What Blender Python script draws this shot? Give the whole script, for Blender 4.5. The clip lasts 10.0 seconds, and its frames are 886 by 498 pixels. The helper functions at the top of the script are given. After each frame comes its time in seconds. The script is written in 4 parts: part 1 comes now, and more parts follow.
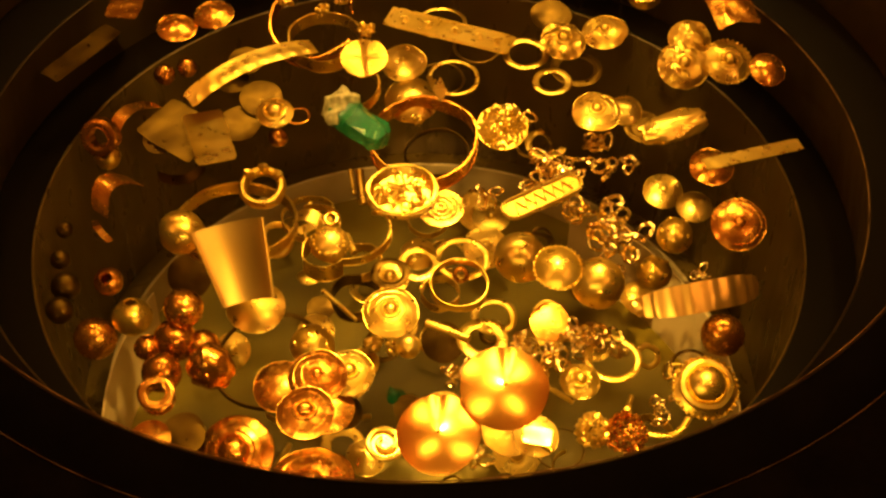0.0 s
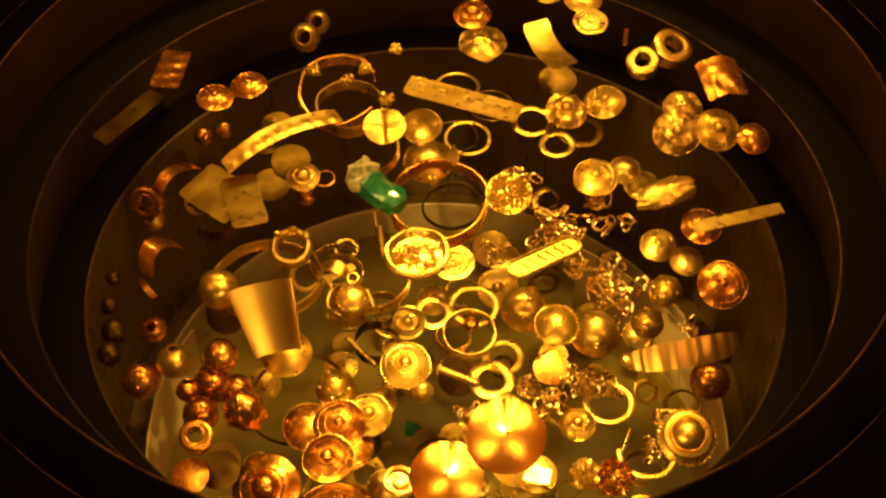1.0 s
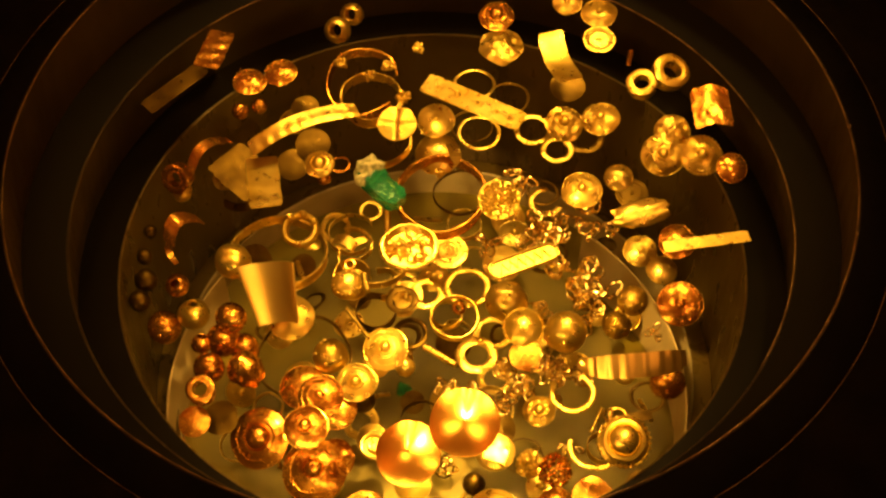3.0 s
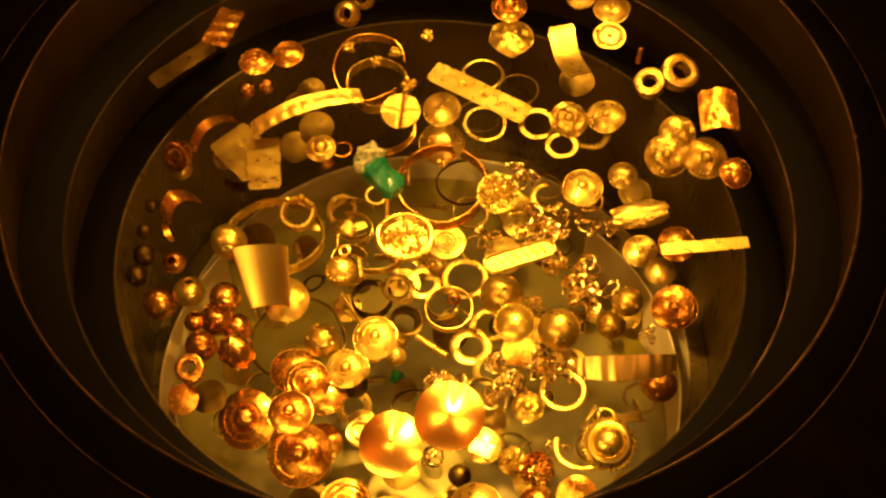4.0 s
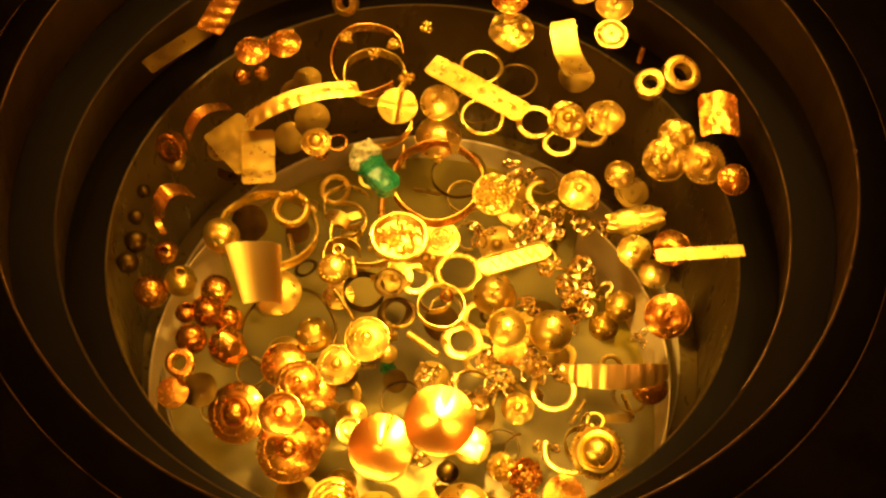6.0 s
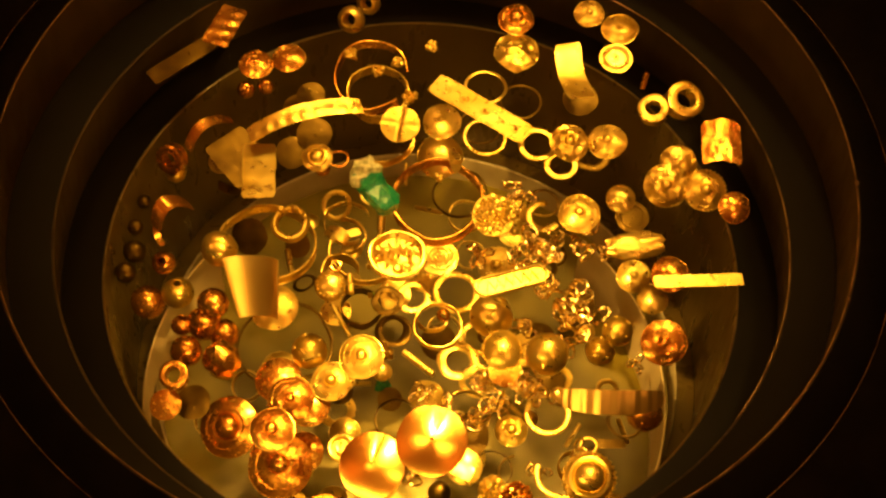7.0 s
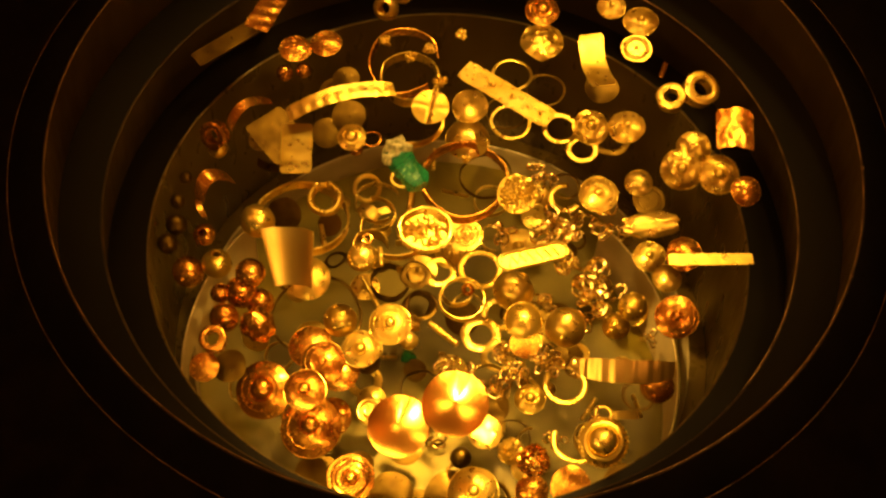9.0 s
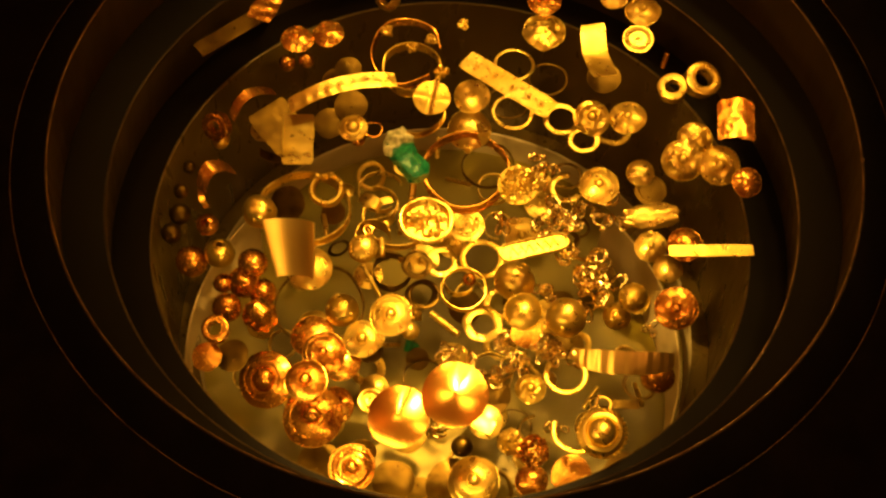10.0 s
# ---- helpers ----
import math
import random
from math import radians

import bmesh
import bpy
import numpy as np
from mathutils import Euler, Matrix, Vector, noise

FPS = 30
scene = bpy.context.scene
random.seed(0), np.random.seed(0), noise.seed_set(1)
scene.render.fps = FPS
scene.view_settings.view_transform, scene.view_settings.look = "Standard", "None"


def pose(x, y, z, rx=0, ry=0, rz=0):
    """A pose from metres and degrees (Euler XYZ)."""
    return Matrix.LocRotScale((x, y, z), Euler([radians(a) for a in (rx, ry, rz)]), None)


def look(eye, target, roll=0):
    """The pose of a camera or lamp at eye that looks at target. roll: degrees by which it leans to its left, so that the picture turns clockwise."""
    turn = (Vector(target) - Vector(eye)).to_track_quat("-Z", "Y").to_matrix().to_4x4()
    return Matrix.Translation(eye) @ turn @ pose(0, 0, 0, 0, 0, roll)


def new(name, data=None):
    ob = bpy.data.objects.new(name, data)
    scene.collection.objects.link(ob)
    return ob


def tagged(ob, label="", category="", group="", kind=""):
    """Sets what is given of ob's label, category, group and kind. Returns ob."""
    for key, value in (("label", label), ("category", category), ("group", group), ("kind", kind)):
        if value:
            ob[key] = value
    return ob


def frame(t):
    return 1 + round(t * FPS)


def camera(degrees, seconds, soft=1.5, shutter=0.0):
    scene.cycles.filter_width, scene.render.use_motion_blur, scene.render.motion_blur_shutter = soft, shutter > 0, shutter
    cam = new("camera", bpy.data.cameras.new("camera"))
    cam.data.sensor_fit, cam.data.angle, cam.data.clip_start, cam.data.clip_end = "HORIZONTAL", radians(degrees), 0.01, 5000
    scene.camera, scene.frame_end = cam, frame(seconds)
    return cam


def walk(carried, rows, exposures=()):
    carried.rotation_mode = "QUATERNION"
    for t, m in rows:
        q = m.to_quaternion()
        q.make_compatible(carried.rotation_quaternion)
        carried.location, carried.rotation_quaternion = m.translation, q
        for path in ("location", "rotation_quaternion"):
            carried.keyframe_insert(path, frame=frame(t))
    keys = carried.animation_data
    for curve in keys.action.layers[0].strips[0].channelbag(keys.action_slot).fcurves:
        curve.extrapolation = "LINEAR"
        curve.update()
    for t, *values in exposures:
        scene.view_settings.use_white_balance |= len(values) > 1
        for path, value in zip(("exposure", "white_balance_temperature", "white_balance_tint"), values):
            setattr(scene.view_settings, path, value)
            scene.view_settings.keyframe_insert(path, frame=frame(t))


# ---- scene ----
cam = camera(36.0, 10.0, soft=2.5)
PATH = [
    (0.0, 0.0631, -1.2771, 0.9803, 44.421, -0.516, 2.020),
    (0.5, 0.0996, -1.2587, 1.0400, 44.172, 0.325, 3.276),
    (1.0, 0.0942, -1.3208, 1.1821, 43.344, 0.294, 3.281),
    (1.5, 0.0802, -1.4009, 1.3455, 41.686, -0.215, 3.328),
    (2.0, 0.0928, -1.3970, 1.4109, 40.258, -0.451, 4.818),
    (2.5, 0.1849, -1.3408, 1.4508, 38.577, 0.210, 7.886),
    (4.0, 0.3183, -1.2533, 1.4728, 36.494, -0.333, 13.822),
    (4.5, 0.3119, -1.2383, 1.4822, 35.340, -0.638, 14.078),
    (5.0, 0.2838, -1.2161, 1.4999, 33.766, -1.073, 13.764),
    (6.5, 0.2867, -1.1470, 1.5315, 33.259, -1.889, 15.621),
    (7.0, 0.2946, -1.1477, 1.5273, 33.895, -2.289, 16.334),
    (7.5, 0.3068, -1.1760, 1.5526, 34.073, -2.131, 16.978),
    (8.0, 0.3177, -1.2058, 1.5727, 34.136, -1.954, 17.426),
    (8.5, 0.3202, -1.2311, 1.5864, 34.163, -1.950, 17.639),
    (9.0, 0.3175, -1.2521, 1.5945, 34.182, -2.131, 17.776),
    (9.5, 0.3320, -1.2417, 1.6077, 33.660, -1.718, 18.068),
    (10.0, 0.3332, -1.2314, 1.6156, 33.154, -1.629, 18.152),
]
EXPOSURE = [(0.0, 0.0), (1.0, -0.18), (2.5, -0.02), (4.0, 0.22), (4.5, 0.48), (5.0, 0.74), (6.5, 0.35), (7.0, 0.17), (7.5, -0.02), (8.5, -0.12), (10.0, -0.15)]
walk(cam, [(t, pose(x, y, z, rx, ry, rz)) for t, x, y, z, rx, ry, rz in PATH], EXPOSURE)

# ---- light: a dark room, warm ceiling spots over the pit ----
world = bpy.data.worlds.new("night")
scene.world = world
world.use_nodes = True
world.node_tree.nodes["Background"].inputs[0].default_value = (0.010, 0.007, 0.004, 1)
world.node_tree.nodes["Background"].inputs[1].default_value = 0.2
WARM = (1.0, 0.535, 0.105)


def spot(eye, target, watts, cone, size, blend=0.5):
    lamp = new("spot_lamp", bpy.data.lights.new("spot_lamp", "SPOT"))
    lamp.data.energy, lamp.data.color = watts, WARM
    lamp.data.spot_size, lamp.data.spot_blend, lamp.data.shadow_soft_size = radians(cone), blend, size
    lamp.matrix_world = look(eye, target)
    return lamp


spot((0.10, 1.25, 2.35), (0.02, 0.03, -0.2), 148, 23, 0.28)
spot((-0.80, 0.95, 2.35), (0.0, 0.0, -0.2), 58, 22, 0.24)
spot((0.85, 0.85, 2.35), (0.05, 0.0, -0.2), 80, 22, 0.24)
spot((-0.55, -0.75, 2.45), (0.06, 0.08, -0.2), 50, 27, 0.32)
spot((0.75, -0.75, 2.45), (0.05, 0.0, -0.2), 44, 24, 0.32)
spot((0.10, 0.35, 2.50), (0.06, -0.38, -0.6), 1150, 13, 0.08, 0.9)
# narrow beams that graze the drum's walls
for eye, target, watts, cone in (((0.0, -0.75, 2.45), (-0.01, 0.45, -0.60), 520, 5.0), ((0.75, -0.75, 2.45), (-0.425, -0.07, -0.56), 420, 4.0),
                                 ((-0.55, -0.75, 2.45), (0.38, 0.13, -0.56), 650, 5.0), ((-0.55, -0.75, 2.45), (0.345, 0.35, -0.27), 300, 3.5),
                                 ((0.75, -0.75, 2.45), (-0.40, 0.28, -0.19), 300, 3.5)):
    spot(eye, target, watts, cone, 0.05, 0.9)


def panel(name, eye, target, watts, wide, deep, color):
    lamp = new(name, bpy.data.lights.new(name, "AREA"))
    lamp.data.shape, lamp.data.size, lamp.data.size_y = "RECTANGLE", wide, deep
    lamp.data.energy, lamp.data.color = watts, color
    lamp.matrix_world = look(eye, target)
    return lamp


# unseen fills, added under the collar's near lip and to wash the gallery's ceiling
# rim fills: added to brighten upright pieces that face the near side
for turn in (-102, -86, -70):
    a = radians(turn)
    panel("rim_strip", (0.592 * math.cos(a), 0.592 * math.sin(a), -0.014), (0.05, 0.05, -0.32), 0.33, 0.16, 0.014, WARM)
# added uplights, so that a warm ceiling glow reflects in the gold
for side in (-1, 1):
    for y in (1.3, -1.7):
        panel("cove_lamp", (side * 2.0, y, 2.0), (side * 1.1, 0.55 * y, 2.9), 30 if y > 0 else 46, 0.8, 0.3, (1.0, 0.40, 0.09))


# ---- materials ----
def material(name):
    m = bpy.data.materials.new(name)
    m.use_nodes = True
    return m, m.node_tree.nodes, m.node_tree.links, m.node_tree.nodes["Principled BSDF"]


def mottled(name, dark, light, metal, rough, scale, bump, fine=8.0, spread=0.12, distance=0.002, stretch=(1, 1, 1)):
    """Two scales of colour and gloss variation, with a fine relief."""
    m, nodes, links, p = material(name)
    where = nodes.new("ShaderNodeTexCoord")
    size = nodes.new("ShaderNodeMapping")
    size.inputs["Scale"].default_value = stretch
    info = nodes.new("ShaderNodeObjectInfo")
    links.new(where.outputs["Object"], size.inputs["Vector"])
    n1, n2 = nodes.new("ShaderNodeTexNoise"), nodes.new("ShaderNodeTexNoise")
    for n, s in ((n1, scale), (n2, scale * fine)):
        n.noise_dimensions = "4D"
        n.inputs["Scale"].default_value = s
        n.inputs["Detail"].default_value = 2 if n == n1 else 4
        links.new(size.outputs[0], n.inputs["Vector"])
        shift = nodes.new("ShaderNodeMath")
        shift.operation = "MULTIPLY"
        shift.inputs[1].default_value = 40
        links.new(info.outputs["Random"], shift.inputs[0])
        links.new(shift.outputs[0], n.inputs["W"])
    ramp = nodes.new("ShaderNodeValToRGB")
    ramp.color_ramp.elements[0].position, ramp.color_ramp.elements[0].color = 0.34, (*dark, 1)
    ramp.color_ramp.elements[1].position, ramp.color_ramp.elements[1].color = 0.62, (*light, 1)
    links.new(n1.outputs["Fac"], ramp.inputs[0])
    links.new(ramp.outputs[0], p.inputs["Base Color"])
    gloss = nodes.new("ShaderNodeMapRange")
    gloss.inputs["From Min"].default_value, gloss.inputs["From Max"].default_value = 0.3, 0.7
    gloss.inputs["To Min"].default_value, gloss.inputs["To Max"].default_value = rough - spread, rough + spread
    links.new(n2.outputs["Fac"], gloss.inputs["Value"])
    links.new(gloss.outputs[0], p.inputs["Roughness"])
    p.inputs["Metallic"].default_value = metal
    if bump:
        both = nodes.new("ShaderNodeMath")
        both.operation = "ADD"
        relief = nodes.new("ShaderNodeBump")
        relief.inputs["Strength"].default_value = bump
        relief.inputs["Distance"].default_value = distance
        links.new(n1.outputs["Fac"], both.inputs[0])
        links.new(n2.outputs["Fac"], both.inputs[1])
        links.new(both.outputs[0], relief.inputs["Height"])
        links.new(relief.outputs[0], p.inputs["Normal"])
    return m


GOLD = {
    "gold": mottled("gold", (0.62, 0.42, 0.055), (0.84, 0.64, 0.14), 0.93, 0.30, 18, 0.012, fine=5, spread=0.05),
    "copper": mottled("coppery_gold", (0.52, 0.21, 0.026), (0.84, 0.45, 0.075), 0.95, 0.24, 18, 0.035, fine=7, spread=0.06),
    "satin": mottled("satin_gold", (0.84, 0.54, 0.12), (0.95, 0.68, 0.18), 0.93, 0.34, 8, 0.01, fine=3, spread=0.03),
    "bright": mottled("bright_gold", (1.0, 0.74, 0.24), (1.0, 0.86, 0.38), 1.0, 0.24, 40, 0.0, spread=0.05),
    # dark copy of the gold, with the deep pieces' shade in its colour
    "dull": mottled("shaded_gold", (0.075, 0.042, 0.005), (0.17, 0.108, 0.013), 0.92, 0.38, 20, 0.06, fine=5),
}
BRONZE = mottled("olive_brass_wall", (0.033, 0.020, 0.004), (0.064, 0.043, 0.010), 0.35, 0.42, 5, 0.06, stretch=(1, 1, 0.3))
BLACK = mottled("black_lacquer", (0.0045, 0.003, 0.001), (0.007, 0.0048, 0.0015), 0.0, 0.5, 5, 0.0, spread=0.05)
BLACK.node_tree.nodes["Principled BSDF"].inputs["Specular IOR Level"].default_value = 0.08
DRUM = mottled("brown_lacquer_wall", (0.070, 0.047, 0.008), (0.125, 0.086, 0.015), 0.3, 0.33, 5, 0.06, stretch=(1, 1, 0.3))
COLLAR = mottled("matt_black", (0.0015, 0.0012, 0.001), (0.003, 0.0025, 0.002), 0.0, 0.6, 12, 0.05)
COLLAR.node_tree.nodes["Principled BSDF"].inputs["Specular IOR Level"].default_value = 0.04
for wall in (BRONZE, DRUM):
    wall.node_tree.nodes["Principled BSDF"].inputs["Specular IOR Level"].default_value = 0.5
# for the highlight wires on the steps and the worn burrs on the rim
EDGE = mottled("glint_and_worn_edge", (0.10, 0.06, 0.02), (0.46, 0.31, 0.14), 0.6, 0.36, 30, 0.1)
PALE = mottled("pale_plaster", (0.30, 0.24, 0.10), (0.52, 0.44, 0.22), 0.0, 0.5, 9, 0.1)
CREAM = mottled("cream_screen", (0.56, 0.45, 0.20), (0.78, 0.65, 0.34), 0.0, 0.42, 6, 0.04)
SILT = mottled("brass_floor", (0.12, 0.092, 0.006), (0.28, 0.222, 0.016), 0.3, 0.40, 6, 0.12, spread=0.1)
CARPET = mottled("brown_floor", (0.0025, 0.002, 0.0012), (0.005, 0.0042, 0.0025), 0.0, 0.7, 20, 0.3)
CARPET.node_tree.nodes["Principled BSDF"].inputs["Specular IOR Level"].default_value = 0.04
NIGHT = mottled("ochre_plaster", (0.20, 0.10, 0.04), (0.28, 0.15, 0.06), 0.0, 0.8, 3, 0.1)

EMERALD, nodes, links, p = material("emerald")
p.inputs["Base Color"].default_value = (0.03, 0.62, 0.24, 1)
p.inputs["Transmission Weight"].default_value = 0.6
p.inputs["Roughness"].default_value = 0.08
p.inputs["IOR"].default_value = 1.57
p.inputs["Coat Weight"].default_value = 0.6
veins = nodes.new("ShaderNodeTexNoise")
veins.inputs["Scale"].default_value = 90
veins.inputs["Detail"].default_value = 6
tint = nodes.new("ShaderNodeValToRGB")
tint.color_ramp.elements[0].position, tint.color_ramp.elements[0].color = 0.42, (0.006, 0.20, 0.08, 1)
tint.color_ramp.elements[1].position, tint.color_ramp.elements[1].color = 0.66, (0.06, 0.66, 0.32, 1)
links.new(veins.outputs["Fac"], tint.inputs[0])
links.new(tint.outputs[0], p.inputs["Base Color"])
chips = nodes.new("ShaderNodeBump")
chips.inputs["Strength"].default_value, chips.inputs["Distance"].default_value = 0.15, 0.001
links.new(veins.outputs["Fac"], chips.inputs["Height"])
links.new(chips.outputs[0], p.inputs["Normal"])
MATRIX = mottled("pale_matrix_rock", (0.30, 0.34, 0.12), (0.75, 0.74, 0.42), 0.0, 0.5, 120, 0.8)

CLEAR, nodes, links, p = material("clear_rod")
seen = nodes.new("ShaderNodeBsdfTransparent")
blend = nodes.new("ShaderNodeMixShader")
blend.inputs[0].default_value = 0.012
links.new(seen.outputs[0], blend.inputs[1])
links.new(p.outputs[0], blend.inputs[2])
links.new(blend.outputs[0], nodes["Material Output"].inputs[0])
p.inputs["Roughness"].default_value = 0.1


# ---- mesh helpers ----
def mesh_of(name, bm, smooth=True, crease=35):
    me = bpy.data.meshes.new(name)
    bmesh.ops.recalc_face_normals(bm, faces=bm.faces)
    for f in bm.faces:
        f.smooth = smooth
    if smooth:
        for e in bm.edges:
            if len(e.link_faces) == 2 and e.calc_face_angle(0) > radians(crease):
                e.smooth = False
    bm.to_mesh(me)
    bm.free()
    return me


def part(name, bm, mat, parent, label="", smooth=True):
    ob = new(name, mesh_of(name, bm, smooth))
    ob.data.materials.append(mat)
    ob.parent = parent
    return tagged(ob, label)


def structure(name, bm, mat, label, category):
    ob = new(name, mesh_of(name, bm))
    ob.data.materials.append(mat)
    return tagged(ob, label, category, kind="structure")


def lathe(bm, profile, segments=40, start=0.0, sweep=360.0, warp=0.0, wave=0.0, seed=0.0):
    """Turns (radius, height) pairs about z; a closed loop of pairs makes a solid."""
    whole = sweep >= 359.9
    count = segments if whole else max(6, int(segments * sweep / 360) + 1)
    top = max(r for r, h in profile)
    columns = []
    for i in range(count):
        a = radians(start + sweep * i / (count if whole else count - 1))
        k = 1 + warp * noise.noise((math.cos(a) * 1.3 + seed, math.sin(a) * 1.3, seed))
        lift = wave * noise.noise((math.cos(a) + seed, math.sin(a), 3 + seed))
        columns.append([bm.verts.new((r * k * math.cos(a), r * k * math.sin(a), h + lift * top * (r / top) ** 2)) for r, h in profile])
    n = len(profile)
    for i in range(count if whole else count - 1):
        a, b = columns[i], columns[(i + 1) % count]
        for j in range(n):
            quad = (a[j], b[j], b[(j + 1) % n], a[(j + 1) % n])
            bm.faces.new(quad)
    if not whole:
        bm.faces.new(columns[0])
        bm.faces.new(list(reversed(columns[-1])))
    bmesh.ops.remove_doubles(bm, verts=bm.verts, dist=1e-6)
    bmesh.ops.dissolve_degenerate(bm, edges=bm.edges, dist=1e-7)


def wire(bm, points, radius, sides=6, closed=False):
    """A round wire along points."""
    points = [Vector(q) for q in points]
    n = len(points)
    rings = []
    for i, q in enumerate(points):
        ahead = (points[(i + 1) % n] if closed or i < n - 1 else q) - (points[i - 1] if closed or i else q)
        ahead.normalize()
        side = ahead.cross(Vector((0.13, 0.21, 0.97))).normalized()
        up = side.cross(ahead)
        rings.append([bm.verts.new(q + radius * (math.cos(t) * side + math.sin(t) * up)) for t in (2 * math.pi * k / sides for k in range(sides))])
    for i in range(n if closed else n - 1):
        a, b = rings[i], rings[(i + 1) % n]
        for k in range(sides):
            bm.faces.new((a[k], a[(k + 1) % sides], b[(k + 1) % sides], b[k]))
    if not closed:
        bm.faces.new(rings[0])
        bm.faces.new(list(reversed(rings[-1])))


def circle(r, z=0.0, count=32, seed=0.0, warp=0.0):
    return [(r * (1 + warp * noise.noise((math.cos(a) * 1.3 + seed, math.sin(a) * 1.3, seed))) * math.cos(a),
             r * (1 + warp * noise.noise((math.cos(a) * 1.3 + seed, math.sin(a) * 1.3, seed))) * math.sin(a), z)
            for a in (2 * math.pi * k / count for k in range(count))]


def lump(bm, place, r, seed, rough=0.3, level=2, squash=(1, 1, 1)):
    """A small uneven grain of metal."""
    got = bmesh.ops.create_icosphere(bm, subdivisions=level, radius=1)["verts"]
    for v in got:
        k = 1 + rough * noise.noise(v.co * 1.7 + Vector((seed, 0, seed)))
        v.co = Vector((v.co.x * squash[0], v.co.y * squash[1], v.co.z * squash[2])) * r * k + Vector(place)


# ---- the pit: steps going down, collar, floor ----
# each tier: radius and height of its top edge, radius and height of its foot
TIERS = [(0.604, 0.008, 0.609, -0.118), (0.5445, -0.135, 0.557, -0.257), (0.4916, -0.252, 0.4916, -0.590), (0.4546, -0.582, 0.4546, -0.650)]
BOTTOM = TIERS[-1][3]


def bed(x, y):
    """Height of the step under a place in the pit."""
    r = math.hypot(x, y)
    for upper, lower in zip(TIERS, TIERS[1:]):
        if r > lower[0] - 0.003:
            return upper[3] - 0.006
    return BOTTOM


WALL_WORDS = ("smooth olive brass wall of the uppermost tier of the pit", "smooth olive brass wall of the second tier of the pit",
              "dark brown lacquered wall of the deep drum", "pale cream band of wall above the pit floor")
for i, (radius, top, foot, low) in enumerate(TIERS):
    bm = bmesh.new()
    lathe(bm, [(radius + 0.003, top), (radius + 0.001, top - 0.001), (radius, top - 0.004), (foot, low), (foot + 0.006, low), (radius + 0.006, top - 0.012), (radius + 0.0034, top - 0.003)], 160)
    structure("pit_wall_%d" % (i + 1), bm, (BRONZE, BRONZE, DRUM, PALE)[i], WALL_WORDS[i], "wall")
    if i + 1 < len(TIERS):
        inner, lip = TIERS[i + 1][0] + 0.0035, TIERS[i + 1][1]
        bm = bmesh.new()
        lathe(bm, [(inner, lip + 0.001), (foot - 0.001, low + 0.002), (foot - 0.001, low - 0.006), (inner, lip - 0.003)], 160)
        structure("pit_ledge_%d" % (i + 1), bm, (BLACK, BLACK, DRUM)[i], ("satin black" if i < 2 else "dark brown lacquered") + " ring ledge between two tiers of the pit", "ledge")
# two pale screens that stand on the floor, on a circle set towards the near side
for k, (first, last) in enumerate(((-26, 60), (158, 204))):
    bm = bmesh.new()
    lathe(bm, [(0.4356, -0.503), (0.4346, -0.502), (0.4346, BOTTOM), (0.4376, BOTTOM), (0.4376, -0.503), (0.4366, -0.502)], 160, start=first, sweep=last - first)
    bmesh.ops.translate(bm, verts=bm.verts, vec=(0.0066, -0.0962, 0))
    structure("wall_panel_%d" % (k + 1), bm, CREAM, "curved pale cream screen standing on the pit floor", "panel")
bm = bmesh.new()
lathe(bm, [(0.0001, BOTTOM), (0.25, BOTTOM), (0.50, BOTTOM), (0.50, BOTTOM - 0.02), (0.0001, BOTTOM - 0.02)], 96)
structure("pit_floor", bm, SILT, "dull greenish brass floor of the pit", "floor")
bm = bmesh.new()
lathe(bm, [(0.6075, 0.008), (0.612, 0.009), (0.636, 0.004), (0.655, -0.001), (0.658, -0.003), (0.658, -0.03), (0.6405, -0.03), (0.6405, -0.004), (0.6075, -0.002)], 160)
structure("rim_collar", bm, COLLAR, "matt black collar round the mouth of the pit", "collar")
# added wires stand in for edge highlights; the last stops where it fades
for radius, height, thick, first, last in ((0.6585, -0.0022, 0.0004, 0, 360), (0.6045, 0.0085, 0.0007, 0, 360), (0.5450, -0.1342, 0.0010, -22, 150)):
    bm = bmesh.new()
    whole = last - first == 360
    wire(bm, [(radius * math.cos(a), radius * math.sin(a), height + 0.0006 * noise.noise((7 * math.cos(a), 7 * math.sin(a), radius)))
              for a in (radians(first + (last - first) * k / 240) for k in range(240 if whole else 241))], thick, 6, whole)
    structure("trim", bm, EDGE, "thin brassy wire standing in for a step edge's highlight", "trim")
# burrs left on the worn top edge
for turn, size in ((13, 0.0032), (-6, 0.0022), (24, 0.0018), (-21, 0.0016)):
    a = radians(turn)
    bm = bmesh.new()
    lump(bm, (0.6055 * math.cos(a), 0.6055 * math.sin(a), 0.009), size, turn, 0.8, 2, (1, 1, 0.7))
    structure("edge_burr", bm, EDGE, "small bright burr on the wire along the worn rim", "trim")
bm = bmesh.new()
lathe(bm, [(0.6595, -0.004), (1.2, -0.004), (3.2, -0.004), (3.2, -0.03), (0.6595, -0.03)], 96)
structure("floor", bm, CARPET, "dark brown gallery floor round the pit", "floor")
bm = bmesh.new()
lathe(bm, [(3.0, -0.004), (3.0, 2.9), (3.2, 2.9), (3.2, -0.004)], 64)
structure("wall_round", bm, NIGHT, "plain ochre wall of the round gallery", "wall")
# unseen ceiling, coloured ochre to throw the fill lamps' light into the gold
bm = bmesh.new()
lathe(bm, [(0.0001, 2.9), (3.2, 2.9), (3.2, 3.0), (0.0001, 3.0)], 64)
structure("ceiling", bm, NIGHT, "plain unseen ceiling, ochre to reflect the fill lamps", "ceiling")

# ---- kinds of gold piece ----
counter = [0]


